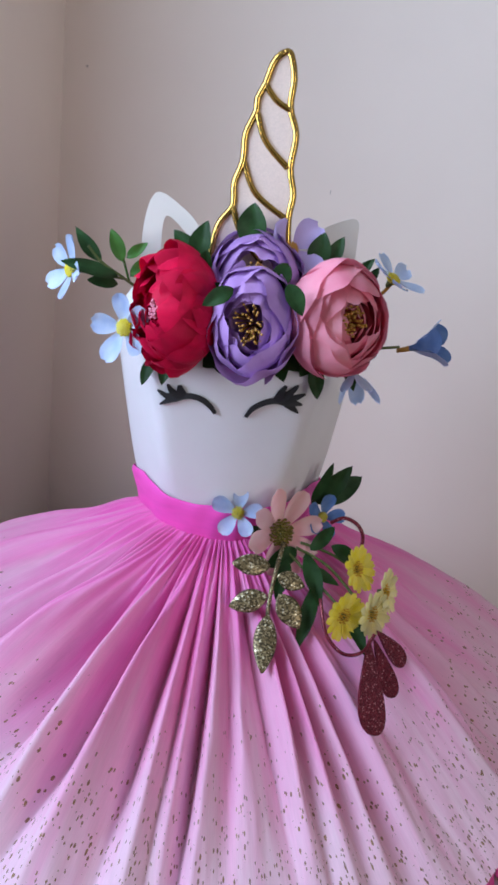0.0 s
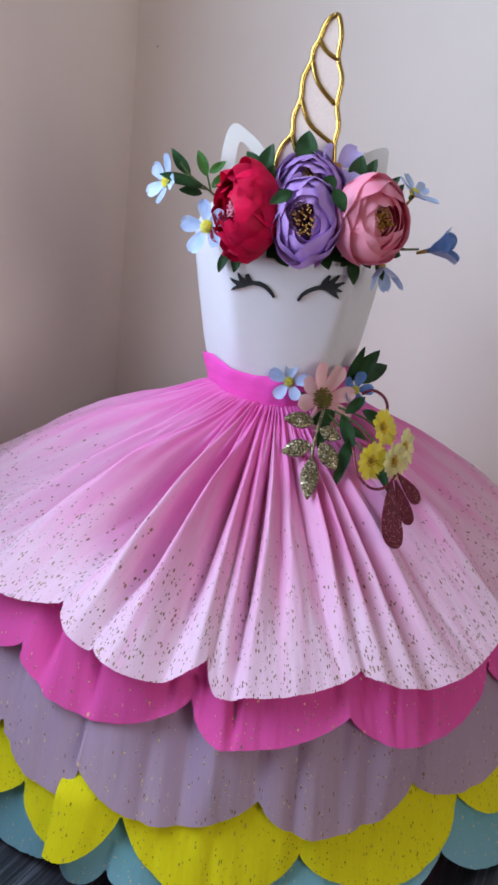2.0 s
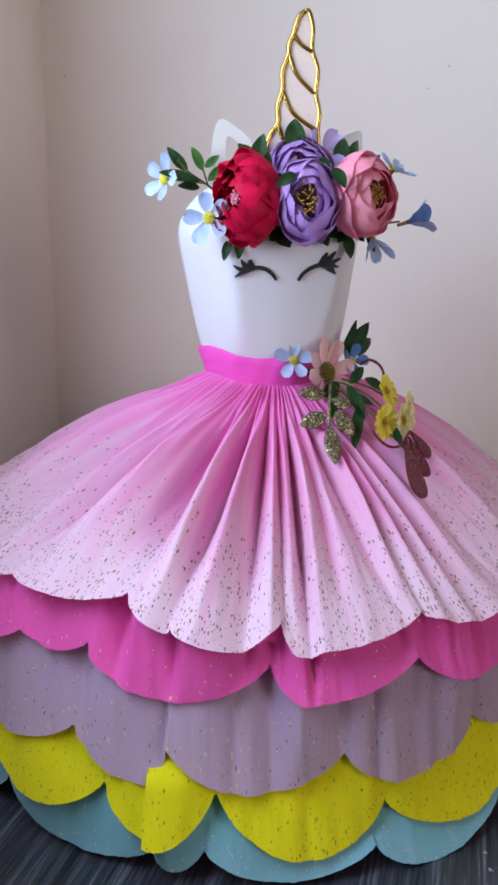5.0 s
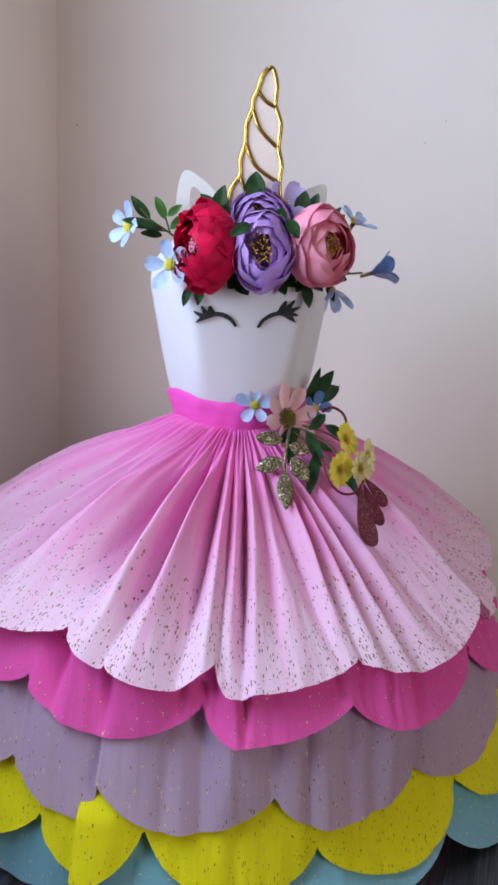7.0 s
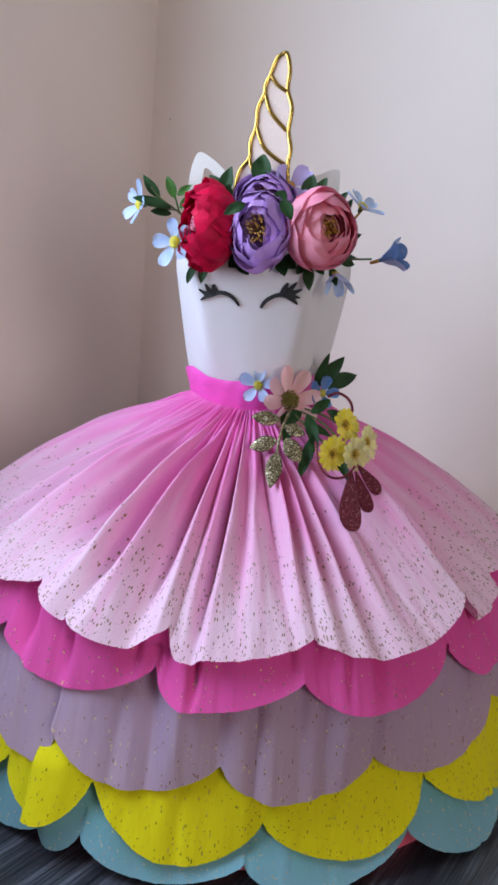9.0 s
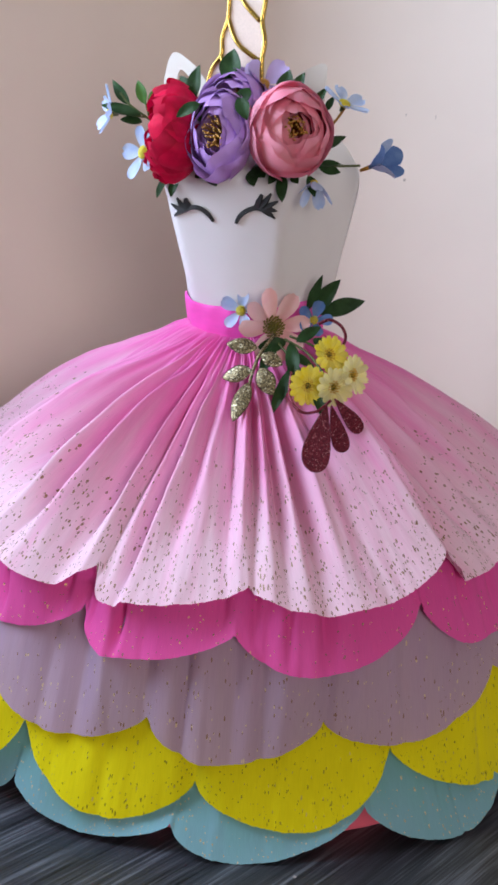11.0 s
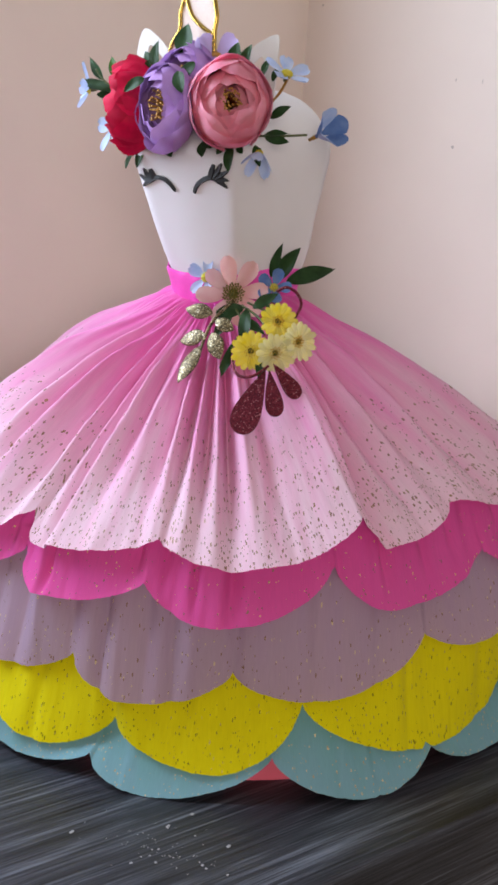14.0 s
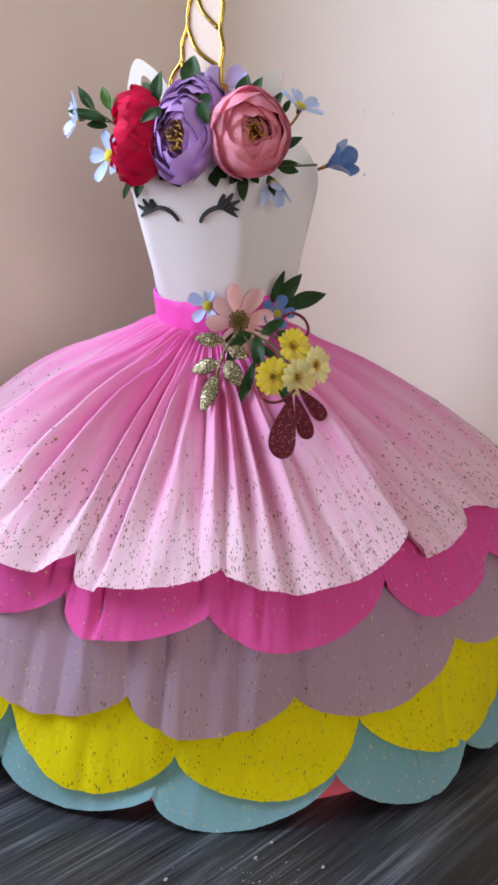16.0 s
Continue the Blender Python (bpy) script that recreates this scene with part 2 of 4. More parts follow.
YELLOW = material("lemon_silk", (0.90, 0.76, 0.03), 0.6, noise=0.3, noise_scale=130, second=(0.90, 0.82, 0.22), bump=0.2, bump_scale=350, see=0.25)
PALE_YELLOW = material("pale_lemon_silk", (0.90, 0.84, 0.34), 0.6, noise=0.3, noise_scale=130, second=(0.80, 0.77, 0.52), bump=0.2, bump_scale=350, see=0.25)
AMBER = material("amber_stamens", (0.62, 0.33, 0.06), 0.6, noise=0.3, noise_scale=350, bump=0.5, bump_scale=900)
HONEY = material("honey_yellow_stamens", (0.78, 0.46, 0.03), 0.6, noise=0.3, noise_scale=350, bump=0.5, bump_scale=900)
OLIVE = material("olive_stamens", (0.28, 0.22, 0.03), 0.6, noise=0.6, noise_scale=500, bump=0.5, bump_scale=900)
LEAF = material("dark_green_leaf", (0.028, 0.075, 0.022), 0.45, noise=0.5, noise_scale=120, bump=0.35, bump_scale=300, see=0.12)
LEAF_LIGHT = material("fresh_green_leaf", (0.07, 0.19, 0.035), 0.45, noise=0.4, noise_scale=120, bump=0.3, bump_scale=300, see=0.25)
STEM = material("green_stem", (0.10, 0.13, 0.03), 0.5, noise=0.4, noise_scale=150)
STEM_AMBER = material("amber_stem_tip", (0.42, 0.22, 0.03), 0.5, noise=0.3, noise_scale=150)
GOLD_GLITTER = glitter("gold_glitter", ((0.0, (0.06, 0.045, 0.02)), (0.40, (0.20, 0.15, 0.07)), (0.75, (0.38, 0.31, 0.17)), (0.94, (0.8, 0.75, 0.55))), 900)
WINE_GLITTER = glitter("wine_glitter", ((0.0, (0.10, 0.006, 0.018)), (0.4, (0.16, 0.012, 0.03)), (0.75, (0.26, 0.03, 0.05)), (0.96, (0.6, 0.25, 0.28))), 1100)
TIER_MATERIALS = [
    crepe("blush_crepe", (0.86, 0.15, 0.51), (0.88, 0.62, 0.74), 0.30, (0.36, 0.22, 0.12), 0.27, 0.48, see=0.20),
    crepe("hot_pink_crepe", (0.80, 0.09, 0.40), (0.82, 0.11, 0.41), 0.16, (0.85, 0.55, 0.25), 0.10, 0.0, see=0.18),
    crepe("lilac_crepe", (0.49, 0.34, 0.50), (0.52, 0.37, 0.45), 0.16, (0.75, 0.60, 0.35), 0.16, 0.0, see=0.18),
    crepe("lemon_crepe", (0.84, 0.74, 0.0), (0.87, 0.77, 0.0), 0.14, (0.60, 0.50, 0.10), 0.18, 0.0, see=0.15, dark=(0.34, 0.29, 0.01)),
    crepe("aqua_crepe", (0.20, 0.48, 0.48), (0.24, 0.47, 0.55), 0.12, (0.85, 0.68, 0.35), 0.10, 0.0, see=0.18, dark=(0.55, 0.45, 0.25)),
]


# ---------------------------------------------------------------- mesh helpers
def mesh_object(name, bm, mat, smooth=True):
    bmesh.ops.recalc_face_normals(bm, faces=bm.faces)
    me = bpy.data.meshes.new(name)
    bm.to_mesh(me)
    bm.free()
    me.materials.append(mat)
    if smooth:
        me.polygons.foreach_set("use_smooth", [True] * len(me.polygons))
    return new(name, me)


def part(name, bm, mat, parent, label="", smooth=True):
    ob = mesh_object(name, bm, mat, smooth)
    ob.parent = parent
    ob.matrix_parent_inverse = parent.matrix_world.inverted() if parent.parent is None else Matrix()
    if label:
        ob["label"] = label
    return ob


def anchor(name, place, label, category, group=""):
    ob = new(name)
    ob.empty_display_size = 0.02
    ob.location = place
    ob.matrix_world = Matrix.Translation(place)
    return tagged(ob, label, category, group)


def grid(bm, f, nu, nv, closed=False, uv=None):
    """A sheet of quads: f(i, j) gives the place. closed joins the last column to the first."""
    rows = [[bm.verts.new(f(i, j)) for i in range(nu)] for j in range(nv)]
    layer = bm.loops.layers.uv.verify() if uv else None
    for j in range(nv - 1):
        for i in range(nu if closed else nu - 1):
            k = (i + 1) % nu
            face = bm.faces.new((rows[j][i], rows[j][k], rows[j + 1][k], rows[j + 1][i]))
            if uv:
                for loop, (a, b) in zip(face.loops, ((i, j), (i + 1, j), (i + 1, j + 1), (i, j + 1))):
                    loop[layer].uv = uv(a, b)
    return rows


def thicken(ob, t, offset=0.0):
    if t < 0.0008:                      # silk and crepe are single sheets
        return ob
    mod = ob.modifiers.new("thickness", "SOLIDIFY")
    mod.thickness, mod.offset = t, offset
    split = ob.modifiers.new("crisp_rim", "EDGE_SPLIT")
    split.split_angle = radians(50)
    return ob


def bevel(ob, w, n=2):
    mod = ob.modifiers.new("edge", "BEVEL")
    mod.width, mod.segments, mod.limit_method = w, n, "ANGLE"
    return ob


def box(bm, x0, y0, z0, x1, y1, z1, m=Matrix()):
    v = [bm.verts.new(m @ Vector(p)) for p in ((x0, y0, z0), (x1, y0, z0), (x1, y1, z0), (x0, y1, z0), (x0, y0, z1), (x1, y0, z1), (x1, y1, z1), (x0, y1, z1))]
    for q in ((3, 2, 1, 0), (4, 5, 6, 7), (0, 1, 5, 4), (1, 2, 6, 5), (2, 3, 7, 6), (3, 0, 4, 7)):
        bm.faces.new([v[i] for i in q])


def tube(bm, pts, radii, n=8):
    """A round rod along the points, with its ends closed."""
    pts = [Vector(p) for p in pts]
    rings = []
    side = None
    for i, p in enumerate(pts):
        d = (pts[min(i + 1, len(pts) - 1)] - pts[max(i - 1, 0)]).normalized()
        if side is None:
            side = d.orthogonal().normalized()
        side = (side - d * side.dot(d)).normalized()
        up = d.cross(side)
        r = radii[i] if isinstance(radii, (list, tuple)) else radii
        rings.append([bm.verts.new(p + r * (cos(a) * side + sin(a) * up)) for a in (2 * pi * k / n for k in range(n))])
    for a, b in zip(rings, rings[1:]):
        for k in range(n):
            bm.faces.new((a[k], a[(k + 1) % n], b[(k + 1) % n], b[k]))
    bm.faces.new(rings[0][::-1])
    bm.faces.new(rings[-1])


def curve_points(pts, n, closed=False):
    """A smooth line (Catmull-Rom) through a few points."""
    pts = [Vector(p) for p in pts]
    out = []
    m = len(pts)
    spans = m if closed else m - 1
    for k in range(spans):
        if closed:
            a, b, c, d = (pts[(k + o) % m] for o in (-1, 0, 1, 2))
        else:
            a, b, c, d = pts[max(k - 1, 0)], pts[k], pts[k + 1], pts[min(k + 2, m - 1)]
        for s in range(n):
            t = s / n
            out.append(0.5 * (2 * b + (c - a) * t + (2 * a - 5 * b + 4 * c - d) * t * t + (3 * b - a - 3 * c + d) * t ** 3))
    if not closed:
        out.append(pts[-1])
    return out


def plate(bm, outline, depth, axis=Vector((0, 1, 0))):
    """A flat cut-out of the outline with real thickness."""
    front = [bm.verts.new(p) for p in outline]
    back = [bm.verts.new(Vector(p) + axis * depth) for p in outline]
    bm.faces.new(front)
    bm.faces.new(back[::-1])
    n = len(front)
    for i in range(n):
        bm.faces.new((front[i], back[i], back[(i + 1) % n], front[(i + 1) % n]))


def facing(place, way, spin=0.0):
    """A frame at the place whose z axis points along way."""
    return Matrix.Translation(place) @ Vector(way).to_track_quat("Z", "Y").to_matrix().to_4x4() @ Matrix.Rotation(spin, 4, "Z")


# ---------------------------------------------------------------- room
def build_room():
    bm = bmesh.new()
    box(bm, -0.12, -ROOM_Y - 0.12, FLOOR_Z - 0.1, ROOM_X + 0.12, 0.12, FLOOR_Z, ROOM)
    tagged(mesh_object("floor", bm, FLOOR, False), "dark brown wooden floor of the room", "floor", kind="structure")
    bm = bmesh.new()
    box(bm, -0.12, -ROOM_Y - 0.12, CEIL_Z, ROOM_X + 0.12, 0.12, CEIL_Z + 0.1, ROOM)
    tagged(mesh_object("ceiling", bm, CEILING, False), "unseen ceiling of the room, greyed to cut bounced light", "ceiling", kind="structure")
    bm = bmesh.new()
    box(bm, -0.12, 0.0, FLOOR_Z, ROOM_X + 0.12, 0.12, CEIL_Z, ROOM)
    tagged(mesh_object("wall_back", bm, WALL, False), "smooth beige painted wall behind the table", "wall", kind="structure")
    # unseen side wall round the far opening, dark so it returns little light
    bm = bmesh.new()
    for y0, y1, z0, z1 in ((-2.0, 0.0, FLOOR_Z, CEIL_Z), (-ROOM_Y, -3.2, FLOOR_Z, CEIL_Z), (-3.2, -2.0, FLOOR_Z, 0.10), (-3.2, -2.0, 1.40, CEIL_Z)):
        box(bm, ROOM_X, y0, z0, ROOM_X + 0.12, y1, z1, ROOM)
    tagged(mesh_object("wall_right", bm, FAR_WALL, False), "unseen side wall, darkened to cut bounced light", "wall", kind="structure")
    # the left wall, with the window's opening through it
    bm = bmesh.new()
    for y0, y1, z0, z1 in ((-WIN_A, 0.0, FLOOR_Z, CEIL_Z), (-ROOM_Y, -WIN_B, FLOOR_Z, CEIL_Z), (-WIN_B, -WIN_A, FLOOR_Z, WIN_LOW), (-WIN_B, -WIN_A, WIN_HIGH, CEIL_Z)):
        box(bm, -0.12, y0, z0, 0.0, y1, z1, ROOM)
    tagged(mesh_object("wall_left", bm, WALL, False), "smooth beige painted wall beside the table", "wall", kind="structure")
    # unseen wall added to close the room, in the same light-absorbing tone
    bm = bmesh.new()
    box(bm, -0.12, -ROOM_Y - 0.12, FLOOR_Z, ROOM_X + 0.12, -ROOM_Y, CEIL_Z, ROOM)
    tagged(mesh_object("wall_front", bm, FAR_WALL, False), "unseen wall opposite the table, darkened to cut bounced light", "wall", kind="structure")


def build_table():
    """Dark wooden table along the left wall, its grain along its length."""
    base = ROOM @ pose(0.415, -0.005 - 0.68, 0)
    root = anchor("table", base.translation + Vector((0, 0, FLOOR_Z)), "dark grained wooden table pushed into the corner", "table")
    root.matrix_world = base @ Matrix.Translation((0, 0, FLOOR_Z))
    bm = bmesh.new()
    box(bm, -0.405, -0.68, -0.066, 0.421, 0.68, 0.0)
    top = mesh_object("tabletop", bm, WOOD, False)
    bevel(top, 0.006, 3)
    top.parent = root
    top.location = (0, 0, -FLOOR_Z)
    for k, (x, y) in enumerate(((-0.34, -0.62), (0.33, -0.62), (-0.34, 0.62), (0.33, 0.62))):
        bm = bmesh.new()
        box(bm, x - 0.035, y - 0.035, 0.0, x + 0.035, y + 0.035, -FLOOR_Z - 0.066)
        leg = mesh_object("leg", bm, WOOD, False)
        bevel(leg, 0.004)
        leg.parent = root
    bm = bmesh.new()
    box(bm, -0.37, -0.64, -FLOOR_Z - 0.17, 0.36, 0.64, -FLOOR_Z - 0.067)
    rail = mesh_object("apron", bm, WOOD, False)
    rail.parent = root


def build_window(name, m, width, low, high, label):
    """A white sash window in its opening; local x runs along the wall, local y out of the room."""
    root = anchor(name, m @ Vector((0, 0.06, low)), label, "window")
    root["kind"] = "structure"
    t, h = 0.05, high - low
    bm = bmesh.new()
    for x0, x1, z0, z1 in ((-width / 2, -width / 2 + t, low, high), (width / 2 - t, width / 2, low, high), (-width / 2 + t, width / 2 - t, low, low + t), (-width / 2 + t, width / 2 - t, high - t, high), (-0.02, 0.02, low + t, high - t)):
        box(bm, x0, 0.05, z0, x1, 0.09, z1, m)
    part("window_frame", bm, FRAME, root, smooth=False)
    bm = bmesh.new()
    box(bm, -width / 2, 0.005, low - 0.02, width / 2, 0.10, low - 0.001, m)
    part("window_sill", bm, FRAME, root, smooth=False)


build_room()
build_table()
build_window("window_1", ROOM @ pose(0, -(WIN_A + WIN_B) / 2, 0, 0, 0, 90), WIN_B - WIN_A, WIN_LOW, WIN_HIGH, "white framed sash window beside the table")
build_window("window_2", ROOM @ pose(ROOM_X, -2.6, 0, 0, 0, -90), 1.2, 0.10, 1.40, "white framed sash window across the room")

# ---------------------------------------------------------------- the pinata
MID = Vector((0.0, 0.885, 0.0))         # axis of the skirt
pinata = anchor("unicorn_pinata", (0, 0.86, 0), "white card unicorn pinata in a tiered rainbow crepe skirt", "pinata")


def smooth_step(a, b, x):
    if b < a:
        return 1 - smooth_step(b, a, x)
    t = min(max((x - a) / (b - a), 0), 1)
    return t * t * (3 - 2 * t)


def torso_ring(z):
    """Half width at the back, half width of the front panel, the front's y and the sharpness of the corners at a height."""
    wb = 0.083 + (z - 0.475) * 0.17
    wf = 0.047 + (z - 0.48) * 0.16
    yf = 0.786 - (min(z, 0.60) - 0.47) * 0.40
    sharp = 4 + 20 * smooth_step(0.455, 0.54, z)
    if z > 0.585:                       # round shoulders and a top that slopes back
        k = (z - 0.585) / 0.080
        round_off = max(1 - k ** 2.6, 0.0) ** 0.5 if k < 1 else 0.02
        wb, wf = wb * round_off, wf * round_off
        yf += 0.055 * smooth_step(0.0, 0.9, k)
        sharp = 24 - 18 * smooth_step(0.0, 0.6, k)
    return wb, wf, yf, sharp


def torso_point(a, z, grow=0.0):
    """The bodice's outline is a four-sided figure with softened corners; a = 90 degrees is the front."""
    wb, wf, yf, sharp = torso_ring(z)
    cy = 0.832
    d = Vector((cos(a), -sin(a)))
    run, depth = wb - wf, 0.862 - yf
    n = Vector((depth, -run)).normalized()
    h = n.x * wb + n.y * (0.862 - cy)
    total = 0.0
    for normal, reach in ((Vector((0, -1)), cy - yf), (n, h), (Vector((-n.x, n.y)), h), (Vector((0, 1)), 0.862 - cy)):
        total += max(normal.dot(d) / max(reach, 0.002), 0.0) ** sharp
    r = total ** (-1 / sharp) + grow
    bow = -0.004 * max(-d.y, 0) ** 6
    return Vector((-0.001 + r * d.x, cy + r * d.y + bow, z))


def front_y(x, z):
    """Where the bodice's front lies at x and z."""
    best = min((torso_point(pi * k / 240, z) for k in range(241)), key=lambda q: abs(q.x - x))
    return best.y


def build_torso():
    bm = bmesh.new()
    zs = [0.43 + 0.155 * k / 16 for k in range(17)] + [0.585 + 0.0796 * k / 14 for k in range(1, 15)]
    n = 96
    rows = grid(bm, lambda i, j: torso_point(2 * pi * i / n, zs[j]), n, len(zs), True)
    bm.faces.new(rows[0][::-1])
    bm.faces.new(rows[-1])
    part("bodice", bm, CARD, pinata, "smooth white card bodice with a flat back")
    bm = bmesh.new()
    zs2 = [0.440, 0.444, 0.452, 0.460, 0.468, 0.475, 0.4785]
    grow = [0.003, 0.0045, 0.0052, 0.005, 0.0045, 0.004, 0.002]
    grid(bm, lambda i, j: torso_point(2 * pi * i / n, zs2[j] + 0.0012 * sin(5 * i / n * 2 * pi) + 0.002 - 0.012 * max(sin(2 * pi * i / n), 0), grow[j] + 0.0006 * sin(i * 0.9 + j)), n, len(zs2), True)
    thicken(part("waistband", bm, BAND, pinata, "bright neon pink paper waistband"), 0.001)


def lash_strip(bm, pts, widths):
    """A raised tapering stroke that follows the bodice's front."""
    line = curve_points([Vector((x, 0, z)) for x, z in pts], 6)
    n = len(line)
    top, low = [], []
    for i, p in enumerate(line):
        d = (line[min(i + 1, n - 1)] - line[max(i - 1, 0)]).normalized()
        side = Vector((-d.z, 0, d.x))
        t = i / (n - 1) * (len(widths) - 1)
        k = min(int(t), len(widths) - 2)
        w = 1.05 * (widths[k] + (widths[k + 1] - widths[k]) * (t - k))
        y = front_y(p.x, p.z)
        a, b = p + side * w, p - side * w
        top.append((bm.verts.new((a.x, y - 0.0024, a.z)), bm.verts.new((b.x, y - 0.0024, b.z))))
        low.append((bm.verts.new((a.x, y + 0.002, a.z)), bm.verts.new((b.x, y + 0.002, b.z))))
    for i in range(n - 1):
        for q in ((top[i][0], top[i][1], top[i + 1][1], top[i + 1][0]), (low[i][0], top[i][0], top[i + 1][0], low[i + 1][0]), (top[i][1], low[i][1], low[i + 1][1], top[i + 1][1])):
            bm.faces.new(q)
    bm.faces.new((top[0][0], low[0][0], low[0][1], top[0][1]))
    bm.faces.new((top[-1][1], low[-1][1], low[-1][0], top[-1][0]))


def build_lashes():
    left = [([(-0.0135, 0.551), (-0.018, 0.557), (-0.025, 0.562), (-0.034, 0.5635), (-0.043, 0.561), (-0.049, 0.5575)], [0.0012, 0.0018, 0.0020, 0.0021, 0.0024, 0.0012]),
            ([(-0.043, 0.561), (-0.049, 0.5585), (-0.0555, 0.5545)], [0.0026, 0.0020, 0.0004]),
            ([(-0.042, 0.562), (-0.050, 0.562), (-0.0575, 0.566)], [0.0028, 0.0022, 0.0004]),
            ([(-0.040, 0.5625), (-0.046, 0.5655), (-0.050, 0.5715)], [0.0026, 0.0024, 0.0006]),
            ([(-0.037, 0.563), (-0.040, 0.567), (-0.041, 0.5715)], [0.0024, 0.0028, 0.0014])]
    right = [([(0.0095, 0.550), (0.014, 0.557), (0.022, 0.5625), (0.031, 0.565), (0.040, 0.563), (0.046, 0.559)], [0.0012, 0.0018, 0.0020, 0.0021, 0.0024, 0.0012]),
             ([(0.039, 0.563), (0.044, 0.560), (0.0485, 0.556)], [0.0026, 0.0022, 0.0004]),
             ([(0.037, 0.564), (0.045, 0.564), (0.051, 0.563)], [0.0026, 0.0022, 0.0004]),
             ([(0.035, 0.5645), (0.044, 0.568), (0.0525, 0.572)], [0.0026, 0.0024, 0.0005]),
             ([(0.033, 0.565), (0.040, 0.571), (0.0465, 0.5785)], [0.0026, 0.0026, 0.0006]),
             ([(0.031, 0.565), (0.034, 0.571), (0.0375, 0.5775)], [0.0024, 0.0026, 0.0010])]
    for strokes in (left, right):
        bm = bmesh.new()
        for pts, widths in strokes:
            lash_strip(bm, pts, widths)
        part("eyelash", bm, BLACK, pinata, "closed eye with black curled foam lashes", False)


def build_horn():
    y = 0.742
    raw = [(0.0165, 0.8085), (0.010, 0.802), (0.005, 0.787), (0.0005, 0.777), (0.0, 0.768), (-0.006, 0.753), (-0.0065, 0.735), (-0.0115, 0.719), (-0.0115, 0.703),
           (-0.0205, 0.690), (-0.0245, 0.670), (-0.025, 0.640), (0.031, 0.640), (0.031, 0.665), (0.0285, 0.696), (0.0305, 0.714), (0.027, 0.732), (0.029, 0.755), (0.0235, 0.773), (0.0245, 0.792), (0.021, 0.8075)]
    line = curve_points([Vector((x, y, z)) for x, z in raw], 4, True)
    bm = bmesh.new()
    plate(bm, line, 0.004)
    horn = part("horn", bm, PEARL, pinata, "pale pearl glitter horn cut from flat card", False)
    rim = bmesh.new()
    ring = line[:11 * 4 + 1], line[12 * 4:] + line[:1]
    for piece in ring:
        tube(rim, [p + Vector((0, 0.0005, 0)) for p in piece], 0.0025, 8)
    part("rim", rim, GOLD, horn, "gold foil outline of the horn")
    for pts in (((0.005, 0.787), (0.013, 0.777), (0.0235, 0.771)), ((0.001, 0.767), (0.008, 0.749), (0.025, 0.732)), ((-0.006, 0.734), (0.004, 0.713), (0.0275, 0.6965)), ((-0.0115, 0.702), (-0.004, 0.684), (0.012, 0.665))):
        bm = bmesh.new()
        tube(bm, curve_points([Vector((x, y + 0.0002, z)) for x, z in pts], 8), 0.0023, 8)
        part("spiral_band", bm, GOLD, horn, "gold foil band across the horn")


def build_ears():
    for pts, hole, y in (([(-0.076, 0.640), (-0.0755, 0.684), (-0.0675, 0.7085), (-0.050, 0.701), (-0.036, 0.688), (-0.0265, 0.670), (-0.022, 0.640)],
                          [(-0.061, 0.645), (-0.062, 0.676), (-0.0595, 0.6925), (-0.049, 0.686), (-0.040, 0.674), (-0.034, 0.645)], 0.757),
                         ([(0.028, 0.640), (0.040, 0.674), (0.050, 0.687), (0.062, 0.695), (0.0805, 0.7005), (0.0825, 0.684), (0.080, 0.640)],
                          [(0.040, 0.645), (0.048, 0.666), (0.058, 0.677), (0.0655, 0.6805), (0.068, 0.668), (0.066, 0.645)], 0.773)):
        outer = curve_points([Vector((x, y, z)) for x, z in pts], 5)
        inner = curve_points([Vector((x, y, z)) for x, z in hole], 5)
        while len(inner) < len(outer):
            inner.insert(len(inner) // 2, (inner[len(inner) // 2 - 1] + inner[len(inner) // 2]) / 2)
        bm = bmesh.new()
        n = len(outer)
        sheets = []
        for dy in (0.0, 0.0015):
            sheets.append([(bm.verts.new(a + Vector((0, dy, 0))), bm.verts.new(b + Vector((0, dy, 0)))) for a, b in zip(outer, inner)])
        f, k = sheets
        for i in range(n - 1):
            for q in ((f[i][0], f[i][1], f[i + 1][1], f[i + 1][0]), (k[i][1], k[i][0], k[i + 1][0], k[i + 1][1]), (f[i][0], f[i + 1][0], k[i + 1][0], k[i][0]), (f[i + 1][1], f[i][1], k[i][1], k[i + 1][1])):
                bm.faces.new(q)
        part("ear", bm, EAR_CARD, pinata, "white card ear with a cut-out middle", False)


